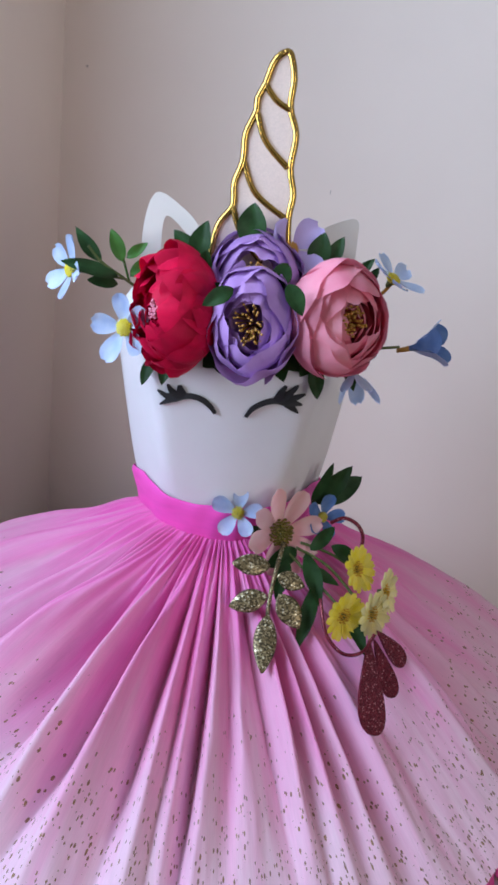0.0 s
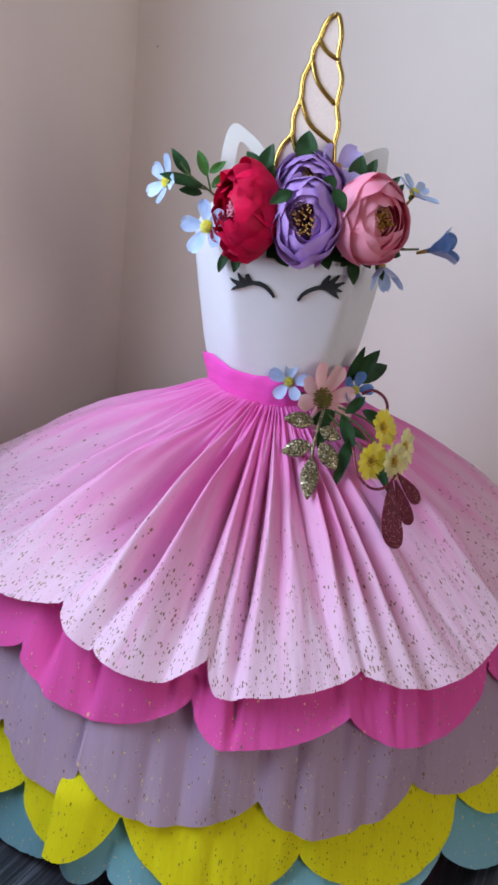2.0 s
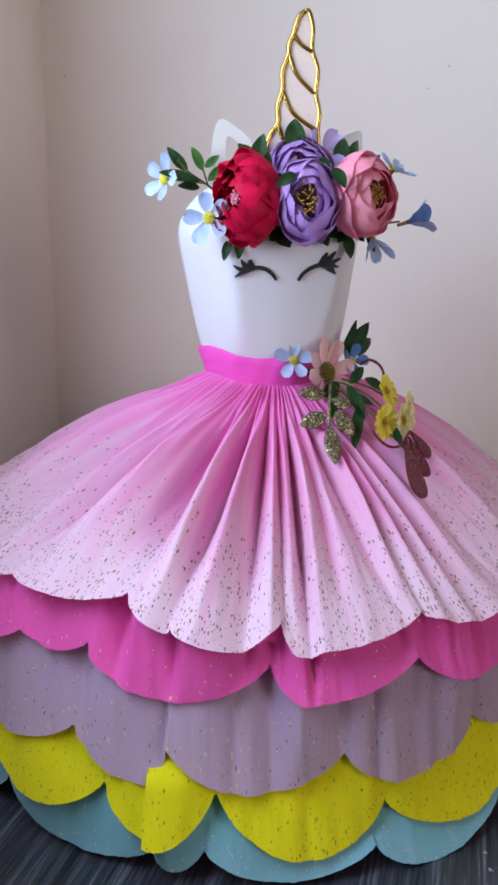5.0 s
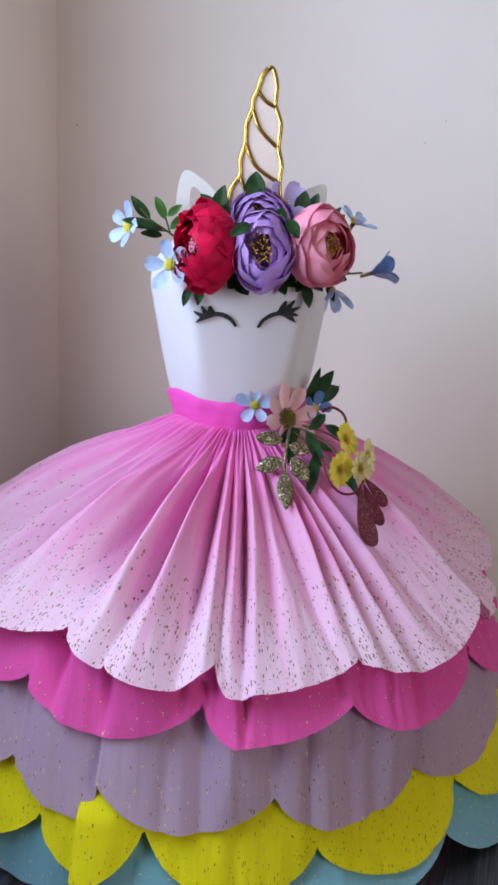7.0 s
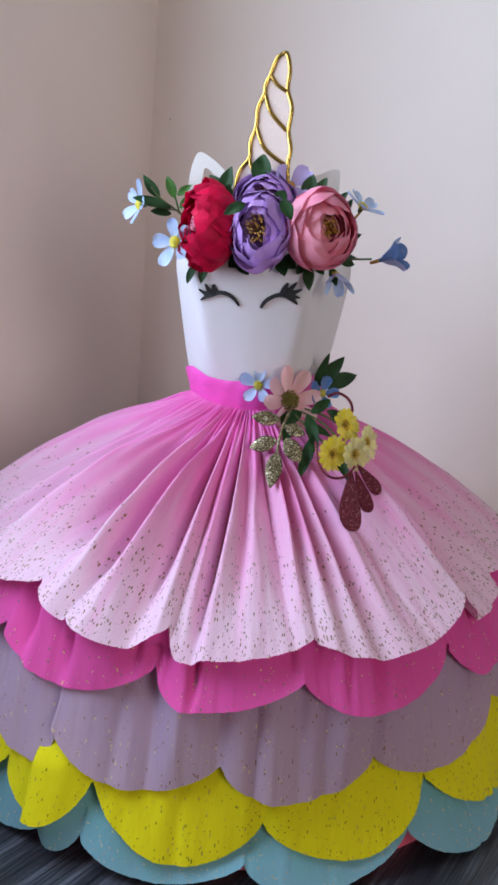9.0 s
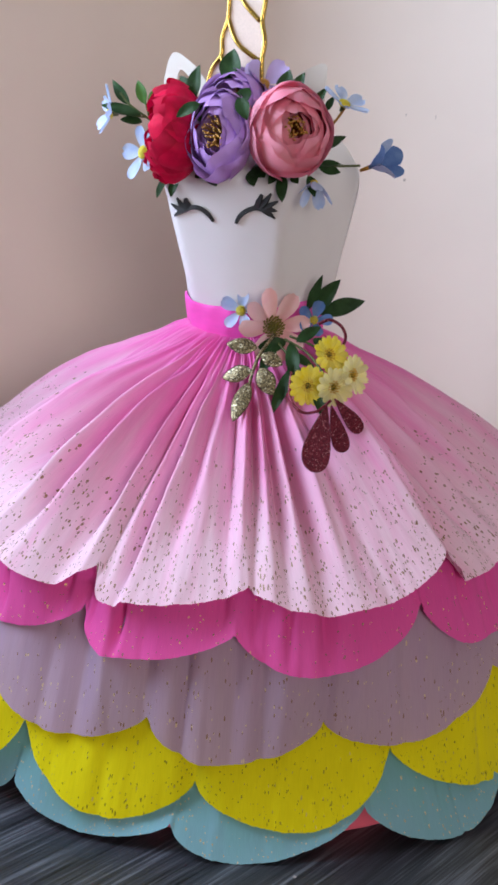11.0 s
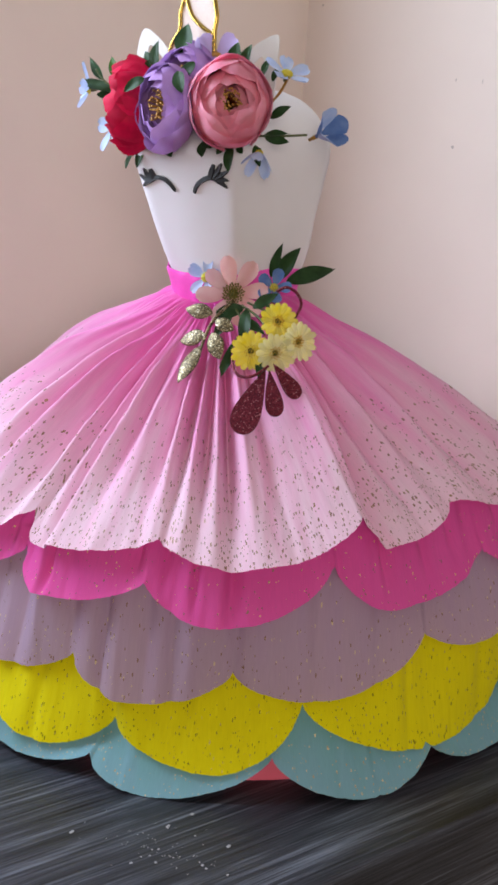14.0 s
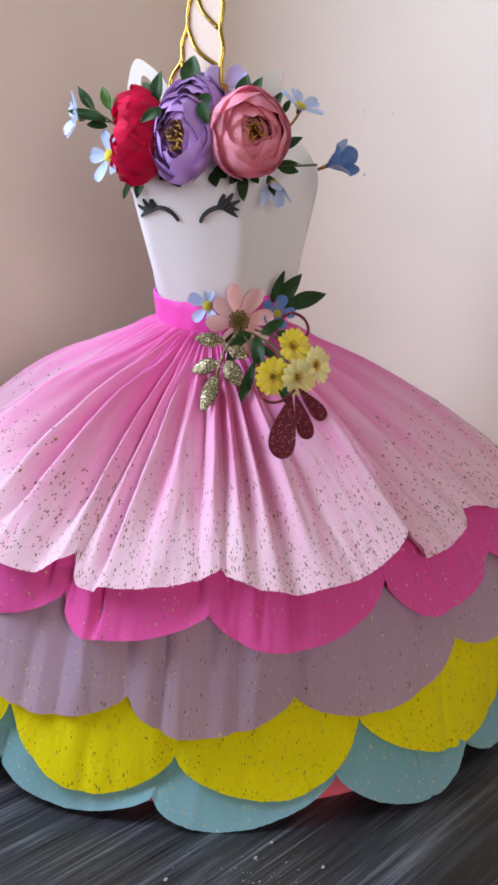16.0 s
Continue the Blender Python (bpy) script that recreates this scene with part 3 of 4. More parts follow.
# Hem lines: cusps and the low points between them, as (degrees round the skirt from its front, height).
HEMS = [
    [(-104, .312), (-90, .298), (-76, .304), (-66, .268), (-57, .272), (-47, .260), (-34.3, .276), (-26.8, .243), (-25.6, .2465), (-15.5, .2265), (-7.9, .249), (-5.2, .219), (18.3, .246), (31, .224), (53.6, .266), (59, .242), (77, .274), (88, .263), (102, .303)],
    [(-104, .250), (-90, .215), (-74, .236), (-64, .205), (-55, .222), (-48, .208), (-41.2, .222), (-25, .176), (-10, .208), (-3.2, .173), (16.6, .205), (29, .171), (49.1, .228), (60, .184), (84, .220), (94, .200), (108, .240)],
    [(-105, .160), (-90, .115), (-74, .150), (-58, .112), (-44.3, .139), (-30, .096), (-26.6, .140), (-12, .090), (2.9, .120), (14, .085), (32.4, .121), (46, .097), (68.7, .154), (80, .129), (96, .155)],
    [(-100, .095), (-84, .040), (-66, .090), (-52, .050), (-38.6, .089), (-27.5, .042), (-19.0, .096), (-3, .024), (11.2, .061), (29, .024), (45.2, .091), (74, .032), (91.5, .074), (104, .040), (118, .080)],
    [(-96, .045), (-80, .003), (-66, .040), (-45, .006), (-30, .026), (-26, .012), (-21, .036), (-7, .006), (8, .027), (18.5, .001), (40, .043), (57, .004), (69.5, .040), (86, .010), (104, .045)],
]
# Reach of each hem from the skirt's axis, as (degrees, metres).
REACH = [
    [(-180, .36), (-95, .388), (-70, .355), (-25, .328), (-8, .303), (18, .300), (53, .303), (76, .304), (110, .362), (180, .36)],
    [(-180, .36), (-95, .382), (-70, .356), (-38, .331), (-9.5, .316), (16, .317), (49, .315), (80, .316), (112, .360), (180, .36)],
    [(-180, .36), (-95, .380), (-70, .354), (-30, .332), (2.5, .313), (33, .305), (69, .316), (112, .362), (180, .36)],
    [(-180, .36), (-95, .378), (-70, .356), (-40, .339), (-20, .335), (11, .309), (45, .313), (78, .323), (114, .364), (180, .36)],
    [(-180, .36), (-95, .370), (-70, .342), (-44, .328), (-20, .330), (8, .322), (40, .320), (57, .330), (82, .338), (114, .366), (180, .36)],
]
# Pleats of the top tier, valleys and crests in turn: (degrees near the waist, degrees at the hem, height half way down in millimetres, height at the hem).
PLEATS = [(-112, -110, -6, -3), (-103, -102, 6, 3), (-96, -96, -7, -3), (-85, -88, 8, 3), (-75, -78, -12, -5), (-64, -68, 8, 4), (-59, -62, -9, -4), (-47, -50, 17, 8), (-39.5, -35.0, -20, -7), (-30.5, -29.6, 11, 4), (-25.5, -26.2, -14, -4),
          (-19, -22.2, 13, 6), (-15.2, -14.0, -12, -3), (-10, -10, 7, 5), (-8, -7.6, -5, -4), (-5.2, -5.6, 4, -3), (-0.6, -2.9, -16, -7), (1.6, -1.2, 8, 5), (5.0, 4.5, -1, 2), (8, 7, 3, 3), (13.4, 14.7, -8, -2), (18.5, 16.8, 7, -1),
          (21, 19.2, -8, -4), (23.4, 22.6, 6, 4), (26.0, 25.0, -7, 0), (28.6, 28.4, 6, 4), (31.4, 31.2, -12, -2), (35.5, 35.5, 7, 4), (40.5, 42, 0, 3), (45, 47, 6, 4), (58.5, 55.6, 15, 8), (62, 58.6, -9, -4), (66, 63.5, 5, 4),
          (70, 68.4, -7, -3), (74, 72.0, 6, 4), (79, 77.0, -8, -4), (85, 82, 7, 4), (92, 90, -7, -4), (100, 99, 6, 3), (112, 110, -6, -3)]
# Soft creases of the lower tiers: (degrees, depth in millimetres, half width in degrees).
CREASES = [
    [],
    [(-66, -5, 3), (-58, 4, 3), (-52, -5, 2), (-36, -4, 1.6), (-33, 3, 1.6), (-28, -3, 1.2), (-10, -6, 1.6), (-4, 4, 1.6), (2, -2, 1.2), (13, -2, 1.4), (21.5, -4, 1.2), (33, -1.5, 2), (49, -6, 1.6), (55, 4, 1.8), (64, -2, 1.6), (82, -4, 2)],
    [(-62, -4, 2.4), (-47, 3, 2), (-42, -4, 1.6), (-36, 3, 1.5), (-16, -3, 1.6), (-10, -5, 1.6), (-5, 2, 1.6), (2, -3, 1.2), (8.8, -6, 1.1), (12, 2, 1.4), (17, -3, 1.4), (21.6, -5, 1.2), (25, 2, 1.5), (33, -4, 1.4), (47, -3, 1.6), (58, -3, 2), (71, -5, 2)],
    [(-60, -3, 2.4), (-40, -3, 1.4), (-13, -2, 1.8), (-4, -3, 1.4), (11, -4, 1.6), (24, -2, 1.6), (36, -1.5, 2), (45, -4, 1.6), (58, -2.5, 1.6), (66, -3.5, 1.5), (84, -3, 2)],
    [(-47, -2, 2), (-31, -2, 1.5), (-10, -2, 2), (8, -2, 1.4), (29, -1.5, 2), (40, -2, 1.4), (52, -1, 1.5), (58.6, -2.5, 0.5), (72, -2, 2)],
]
# Places where one panel of a tier overlaps the next: (degrees, step out, degrees until it dies away).
LAPS = [
    [(-34.0, 0.004, 12), (-7.6, 0.004, 10), (77.3, 0.005, 10)],
    [(-41.0, 0.006, 12), (-9.6, 0.005, 10), (49.4, -0.006, 10), (84.4, 0.005, 10)],
    [(-44.0, 0.005, 12), (-27.2, 0.013, 18), (3.2, 0.003, 10), (32.6, 0.003, 10), (68.4, -0.005, 12)],
    [(-38.3, 0.004, 8), (-30.4, 0.014, 12), (11.5, 0.003, 10), (45.5, 0.003, 10)],
    [(-30.0, 0.003, 8), (-21.0, 0.005, 12), (8.3, 0.003, 10), (40.3, 0.003, 10)],
]
HANG, CUSP_Z = 0.5, 0.250               # the scallops of the top tier go on down the cone below this height
PLEAT = 1.75                            # depth of the pleats half way down
SHEET = 900                             # columns round a tier


def full_hem(points):
    """Carries the scallops on round the back."""
    pts = list(points)
    a, b = pts[-1][0], pts[0][0] + 360
    n = max(int(round((b - a) / 28)), 1)
    z_cusp, z_low = pts[-1][1], pts[-2][1]
    for k in range(n):
        pts.append((a + (b - a) * (k + 0.5) / n, z_low))
        pts.append((a + (b - a) * (k + 1) / n, z_cusp if k < n - 1 else pts[0][1]))
    return pts


def hem_height(pts, deg):
    while deg < pts[0][0]:
        deg += 360
    while deg > pts[-1][0]:
        deg -= 360
    for (a, za), (b, zb) in zip(pts, pts[1:]):
        if a <= deg <= b:
            cusp_first = za > zb
            t = (deg - a) / (b - a)
            d = 1 - t if cusp_first else t
            hi, lo = max(za, zb), min(za, zb)
            return lo + (hi - lo) * (0.45 * (1 - (1 - d * d) ** 0.5) + 0.55 * d * d)
    return pts[-1][1]


def eased(pts, x):
    for (a, va), (b, vb) in zip(pts, pts[1:]):
        if a <= x <= b:
            return va + (vb - va) * smooth_step(a, b, x)
    return pts[-1][1]


def pleat_height(deg, s):
    """Height of the top tier's pleats over its mean cone: crests are round, valleys sharp."""
    go = smooth_step(0.0, 1.0, s)
    body = smooth_step(0.04, 0.42, s)
    last = None
    for near, far, mid_mm, hem_mm in PLEATS:
        c = near + (far - near) * go
        h = (PLEAT * mid_mm + (1.2 * hem_mm - PLEAT * mid_mm) * smooth_step(0.55, 1.0, s)) * 0.001
        if last is not None and last[0] <= deg <= c:
            t = (deg - last[0]) / max(c - last[0], 1e-6)
            rise = h > last[1]
            k = t ** 0.75 if rise else 1 - (1 - t) ** 0.75
            return body * (last[1] + (h - last[1]) * (0.35 * (k * k * (3 - 2 * k)) + 0.65 * k))
        last = (c, h)
    return body * 0.006 * sin(radians(deg) * 19)


def lap(index, deg):
    return sum(a * smooth_step(c, c + 0.9, deg) * (1 - smooth_step(c + 2, c + w, deg)) for c, a, w in LAPS[index])


def blur(values, reach):
    n = len(values)
    return [sum(values[(i + o) % n] for o in range(-reach, reach + 1)) / (2 * reach + 1) for i in range(n)]


def top_tier_place(deg, zh, s):
    """A point of the top tier at s from waist to hem."""
    th = radians(deg)
    top = 0.452 - 0.012 * max(cos(th), 0)
    waist = torso_point(pi / 2 - th, top, 0.0025)
    reach = eased(REACH[0], deg) + HANG * (CUSP_Z - zh)
    hem = MID + Vector((sin(th), -cos(th), 0)) * reach
    p = waist.lerp(Vector((hem.x, hem.y, 0)), s)
    z = top - (top - zh) * s + (0.003 + (-0.008 + 0.012 * smooth_step(62, 92, abs(deg))) * abs(sin(th)) ** 1.5) * sin(pi * s)
    out = Vector((sin(th), -cos(th), 0.9)).normalized()
    bunch = sin(deg * 1.37 + 2.1 * sin(deg * 0.23)) + 0.5 * sin(deg * 2.3 + 1.7 * sin(deg * 0.4))
    gather = 0.0021 * bunch * smooth_step(0.0, 0.05, s) * (1 - smooth_step(0.12, 0.48, s))
    gather += 0.0008 * sin(deg * 0.83 + 1.5 * sin(deg * 0.31) + 0.6 * s) * smooth_step(0.1, 0.3, s) * (1 - smooth_step(0.5, 0.9, s))
    crumple = 0.0034 * noise.noise(Vector((deg * 0.15, s * 3.0, 4.0))) * smooth_step(0.2, 0.6, s) + 0.0013 * noise.noise(Vector((deg * 0.5, s * 8.0, 9.0))) + 0.0006 * noise.noise(Vector((deg * 1.4, s * 16.0, 2.0)))
    lift = pleat_height(deg, s) + gather + crumple + lap(0, deg) * s ** 2.0
    return Vector((p.x, p.y, z)) + out * lift


def flat_polar(p):
    q = p - MID
    return Vector((q.x, q.y)).length, p.z


HEM_LINES = []                          # (reach, height) of each finished hem, column by column


def skirt_tier(index):
    pts = full_hem(HEMS[index])
    n = SHEET
    ns = 44 if index == 0 else 22
    degs = [i * 360 / n - 180 for i in range(n)]
    zs = [hem_height(pts, d) for d in degs]
    cut = random.Random(40 + index)
    zs = [z + 0.0007 * (cut.random() - 0.5) for z in zs]           # scissor marks along the hem
    if index == 0:
        def place(i, j):
            return top_tier_place(degs[i % n], zs[i % n], j / (ns - 1))
        HEM_LINES.append([flat_polar(place(i, ns - 1)) for i in range(n)])
    else:
        above = HEM_LINES[index - 1]
        r_above = blur([p[0] for p in above], 7)
        z_above = blur([p[1] for p in above], 22)
        laps = [lap(index, d) for d in degs]
        reach = [eased(REACH[index], d) for d in degs]
        slope = (1.30, 0.55, 0.30, 0.22)[index - 1]        # how fast it draws in under the tier above
        swell = blur([-6 * (z - m) for z, m in zip(zs, blur(zs, 36))], 3)

        def place(i, j):
            i %= n
            s = j / (ns - 1)
            deg, th = degs[i], radians(degs[i])
            if index == 1:
                zq = z_above[i]
                rq = eased(REACH[0], deg) + HANG * (CUSP_Z - zq) - 0.011 - 0.005 * smooth_step(-40, -52, deg) - 0.020 * smooth_step(88, 106, abs(deg)) - 1.1 * max(-min(pleat_height(deg, 0.72), pleat_height(deg, 0.88)), 0)
            else:
                rq, zq = r_above[i] - (0.013, 0.008, 0.011)[index - 2], z_above[i] + 0.006
            if s < 0.35:
                k = 1 - s / 0.35
                r, z = rq - 0.055 * slope * k - 0.012 * k * k, zq + 0.055 * k
            else:
                k = (s - 0.35) / 0.65
                z = zq + (zs[i] - zq) * k
                r = rq + (reach[i] - rq) * (0.65 * k + 0.35 * k * k)
            show = smooth_step(0.25, 0.5, s)
            crease = sum(mm * 0.001 * exp(-abs((deg - c) / w) ** 1.5) for c, mm, w in CREASES[index] if abs(deg - c) < 4 * w)
            fine = 0.0011 * noise.noise(Vector((deg * 0.42, s * 1.2, index * 5.0))) + 0.0006 * noise.noise(Vector((deg * 1.3, s * 3.0, index * 7.0)))
            wide = 0.003 * noise.noise(Vector((deg * 0.09, s * 1.6, index * 3.0)))
            r += (1.7 * crease * (1 - 0.45 * k if s >= 0.35 else 1) + fine + wide + 0.05 * swell[i] * s) * show + laps[i] * (0.35 + 0.65 * s) * show
            return MID + Vector((r * sin(th), -r * cos(th), z))
        HEM_LINES.append([flat_polar(place(i, ns - 1)) for i in range(n)])

    def uv(i, j):
        return (i * 2 * pi / n * 0.33, (0.33 if index == 0 else 0.13) * j / (ns - 1))

    bm = bmesh.new()
    grid(bm, place, n, ns, True, uv)
    names = ("blush pink crepe paper tier with gold flecks and scalloped hem", "hot pink crepe paper tier with scalloped hem", "lilac crepe paper tier with scalloped hem",
             "lemon yellow crepe paper tier with scalloped hem", "aqua blue crepe paper tier resting on the table")
    return part("skirt_tier", bm, TIER_MATERIALS[index], pinata, names[index])


def build_base():
    bm = bmesh.new()
    n = 96
    prof = ((0.262, 0.0), (0.277, 0.0), (0.276, 0.02), (0.245, 0.12), (0.09, 0.34))
    grid(bm, lambda i, j: MID + Vector((prof[j][0] * sin(2 * pi * i / n), -prof[j][0] * cos(2 * pi * i / n), prof[j][1])), n, len(prof), True)
    thicken(part("skirt_cone", bm, CORAL, pinata, "coral pink card cone under the skirt"), 0.002)


build_torso()
build_lashes()
build_horn()
build_ears()
build_base()
for k in range(5):
    skirt_tier(k)


# ---------------------------------------------------------------- flowers
def peony_petal(R, az, half, phi0, phi1, ruffle, squash, rnd, nu=13, nv=9, flare=0.10, lift=0.0):
    """One cupped petal: a piece of a ball's shell with a frilled, notched rim. Local z is the way the bloom faces."""
    bm = bmesh.new()
    ph = [rnd.random() * 6.28 for _ in range(4)]

    def f(i, j):
        u = 2 * i / (nu - 1) - 1
        v = j / (nv - 1)
        rim = phi1 + 0.50 * abs(u) ** 2.6 + 0.08 * sin(3.1 * u + ph[0]) + 0.03 * sin(7 * u + ph[1])
        phi = phi0 + (rim - phi0) * v
        a = az + u * half * (0.45 + 0.55 * sin(pi * min(v * 0.48 + 0.10, 1)))
        r = R * (1 + flare * v ** 4 + ruffle * v * v * sin(5 * u + ph[2]) + 0.5 * ruffle * v * sin(9 * u + ph[3]))
        return Vector((r * sin(phi) * cos(a), r * sin(phi) * sin(a), squash * r * cos(phi) + lift))

    grid(bm, f, nu, nv)
    return bm


def peony(place, way, R, mats, centre, label, seed, rings, spin=0.0, squash=0.80, tuft=0.011, tall=1.15, frill=0.030):
    rnd = random.Random(seed)
    m = facing(place, way, spin) @ Matrix.Diagonal((0.95, tall, 1, 1))
    root = anchor("peony", Vector(place) - Vector(way).normalized() * R * 0.6, label, "artificial flower", "garland flowers")
    for ring, (scale, count, half, phi1, flare) in enumerate(rings):
        for k in range(count):
            az = 2 * pi * (k + 0.5 * (ring % 2) + 0.25 * (rnd.random() - 0.5)) / count
            bm = peony_petal(R * scale * (1 + 0.10 * (rnd.random() - 0.5)), az, half, 2.75, phi1 + 0.30 * (rnd.random() - 0.5), frill * (0.6 + 0.8 * rnd.random()), squash, rnd, flare=flare, lift=R * 0.30 * (1 - scale))
            bmesh.ops.transform(bm, matrix=m, verts=bm.verts)
            thicken(part("petal", bm, mats[min(ring, len(mats) - 1)], root), 0.0005)
    bm = bmesh.new()
    for k in range(46):
        a, r = rnd.random() * 6.28, tuft * rnd.random() ** 0.5
        p0 = Vector((0.3 * r * cos(a), 0.3 * r * sin(a), -R * 0.25))
        p1 = Vector((r * cos(a), r * sin(a), R * (0.34 + 0.14 * rnd.random())))
        tube(bm, [m @ p0, m @ p1, m @ (p1 + Vector((0.0005, 0, 0.0022)))], [0.0004, 0.0005, 0.0010], 5)
    part("stamen_tuft", bm, centre, root, "ragged tuft in the middle")
    bm = bmesh.new()
    tube(bm, [m @ Vector((0, 0, -R * squash * 0.75)), m @ Vector((0, 0, -R * squash * 1.15))], [R * 0.35, R * 0.2], 12)
    part("calyx", bm, LEAF, root)
    return root


RINGS = [(1.0, 5, 1.0, 1.18, 0.05), (0.96, 5, 1.0, 0.88, 0.04), (0.89, 5, 1.0, 0.76, 0.03), (0.80, 4, 1.1, 0.68, 0.02), (0.69, 4, 1.1, 0.62, 0.01), (0.57, 4, 1.05, 0.58, 0.0), (0.45, 3, 1.25, 0.56, 0.0), (0.33, 3, 1.25, 0.56, 0.0)]
peony((-0.046, 0.718, 0.629), (-0.84, -0.54, 0.03), 0.0375, [RED], ROSE, "crimson red silk peony on the head of the pinata", 11, [(1.0, 7, 0.62, 1.25, 0.06), (0.98, 7, 0.62, 0.98, 0.08), (0.93, 6, 0.70, 0.80, 0.08), (0.84, 6, 0.70, 0.68, 0.05), (0.72, 5, 0.80, 0.60, 0.03), (0.58, 5, 0.85, 0.56, 0.0), (0.44, 4, 0.9, 0.54, 0.0), (0.32, 4, 0.9, 0.5, 0.0)], tuft=0.006, tall=1.12, frill=0.065)
peony((0.068, 0.717, 0.631), (0.55, -0.83, 0.08), 0.0395, [ROSE], AMBER, "rose pink silk peony with an amber centre", 12, RINGS, tall=1.02)
peony((0.008, 0.700, 0.626), (-0.16, -0.98, 0.04), 0.0315, [PURPLE], AMBER, "lavender silk peony with an amber centre", 13,
      [(1.0, 4, 1.1, 1.05, 0.08), (0.92, 4, 1.05, 0.80, 0.05), (0.80, 4, 1.05, 0.70, 0.03), (0.66, 4, 1.0, 0.68, 0.02), (0.52, 3, 1.1, 0.70, 0.0)], tuft=0.012, tall=1.28, frill=0.05)
peony((0.008, 0.728, 0.650), (-0.05, -0.93, 0.36), 0.0345, [PURPLE], AMBER, "lavender silk peony half hidden behind another", 14, RINGS[:5])


def leaf_mesh(base, tip, width, out, curl=0.15, fold_in=0.25):
    """A pointed leaf from base to tip, with a sunken midrib; out is the way its face looks."""
    base, tip, out = Vector(base), Vector(tip), Vector(out).normalized()
    along = tip - base
    side = along.cross(out).normalized()
    face = side.cross(along).normalized()
    L = along.length
    bm = bmesh.new()
    nu, nv = 7, 12

    def f(i, j):
        u = 2 * i / (nu - 1) - 1
        v = j / (nv - 1)
        w = width * (sin(pi * v ** 0.85) ** 0.8) * (1 if 0 < j < nv - 1 else 0.03)
        return base + along * v + side * (u * w * 0.5) + face * (-curl * L * (v - 0.35) ** 2 + fold_in * abs(u) * w * 0.5 + 0.02 * L * sin(7 * v + 2 * u))

    grid(bm, f, nu, nv)
    return bm


def leaves(name, label, items, mat=LEAF, stems=(), group=""):
    root = anchor(name, items[0][0], label, "artificial leaves", group)
    for base, tip, w, out, *other in items:
        thicken(part("leaf", leaf_mesh(base, tip, w, out), other[0] if other else mat, root), 0.0006)
    for pts, r, *other in stems:
        bm = bmesh.new()
        tube(bm, curve_points(pts, 5), r, 7)
        part("stem", bm, other[0] if other else STEM, root)
    return root


def blossom(name, place, way, R, count, mat, centre, label, group, width=0.75, cup=0.25, seed=1, disc=0.22, spin=0.0, notch=0.0, double=False, disc_rough=True):
    """An open flower with single petals round a button centre."""
    rnd = random.Random(seed)
    m = facing(place, way, spin)
    root = anchor(name, Vector(place), label, "artificial flower", group)
    layers = (0, 1) if double else (0,)
    for layer in layers:
        for k in range(count):
            az = 2 * pi * (k + 0.5 * layer + 0.16 * (rnd.random() - 0.5)) / count
            L = R * (1 - 0.12 * layer) * (0.93 + 0.14 * rnd.random())
            W = width * L
            lift = cup * (0.8 + 0.5 * rnd.random())
            bm = bmesh.new()
            nu, nv = 7, 9
            tw = 0.3 * (rnd.random() - 0.5)

            def f(i, j):
                u = 2 * i / (nu - 1) - 1
                v = j / (nv - 1)
                w = W * 0.5 * (0.22 + 0.78 * sin(pi * min(v * 0.72, 1)) ** 1.1) * (1 if v < 0.8 else (1 - ((v - 0.8) / 0.2) ** 2 * 0.62))
                x = L * (0.10 + 0.90 * v) - notch * L * (1 - abs(u)) * max(v - 0.8, 0) * 2
                z = L * lift * (v ** 1.4) * 0.9 + 0.14 * W * u * u - 0.10 * L * max(v - 0.7, 0) + tw * u * w + 0.0015 * layer
                y = u * w
                return m @ Vector((x * cos(az) - y * sin(az), x * sin(az) + y * cos(az), z))

            grid(bm, f, nu, nv)
            thicken(part("petal", bm, mat, root), 0.0005)
    bm = bmesh.new()
    for k in range(60 if disc_rough else 26):
        r = disc * R * ((k + 0.5) / (60 if disc_rough else 26)) ** 0.5
        a = k * 2.39996
        h = R * 0.10 * (1.2 - (r / (disc * R)) ** 2)
        p = Vector((r * cos(a), r * sin(a), 0))
        tube(bm, [m @ (p + Vector((0, 0, -0.001))), m @ (p * 1.08 + Vector((0, 0, h + R * 0.05 * rnd.random()))), m @ (p * 1.1 + Vector((0, 0, h + R * 0.09)))], [R * 0.022, R * 0.026, R * 0.03], 5)
    part("flower_centre", bm, centre, root)
    bm = bmesh.new()
    tube(bm, [m @ Vector((0, 0, 0.001)), m @ Vector((0, 0, -0.30 * R))], [0.16 * R, 0.07 * R], 8)
    part("calyx", bm, STEM, root)
    return root


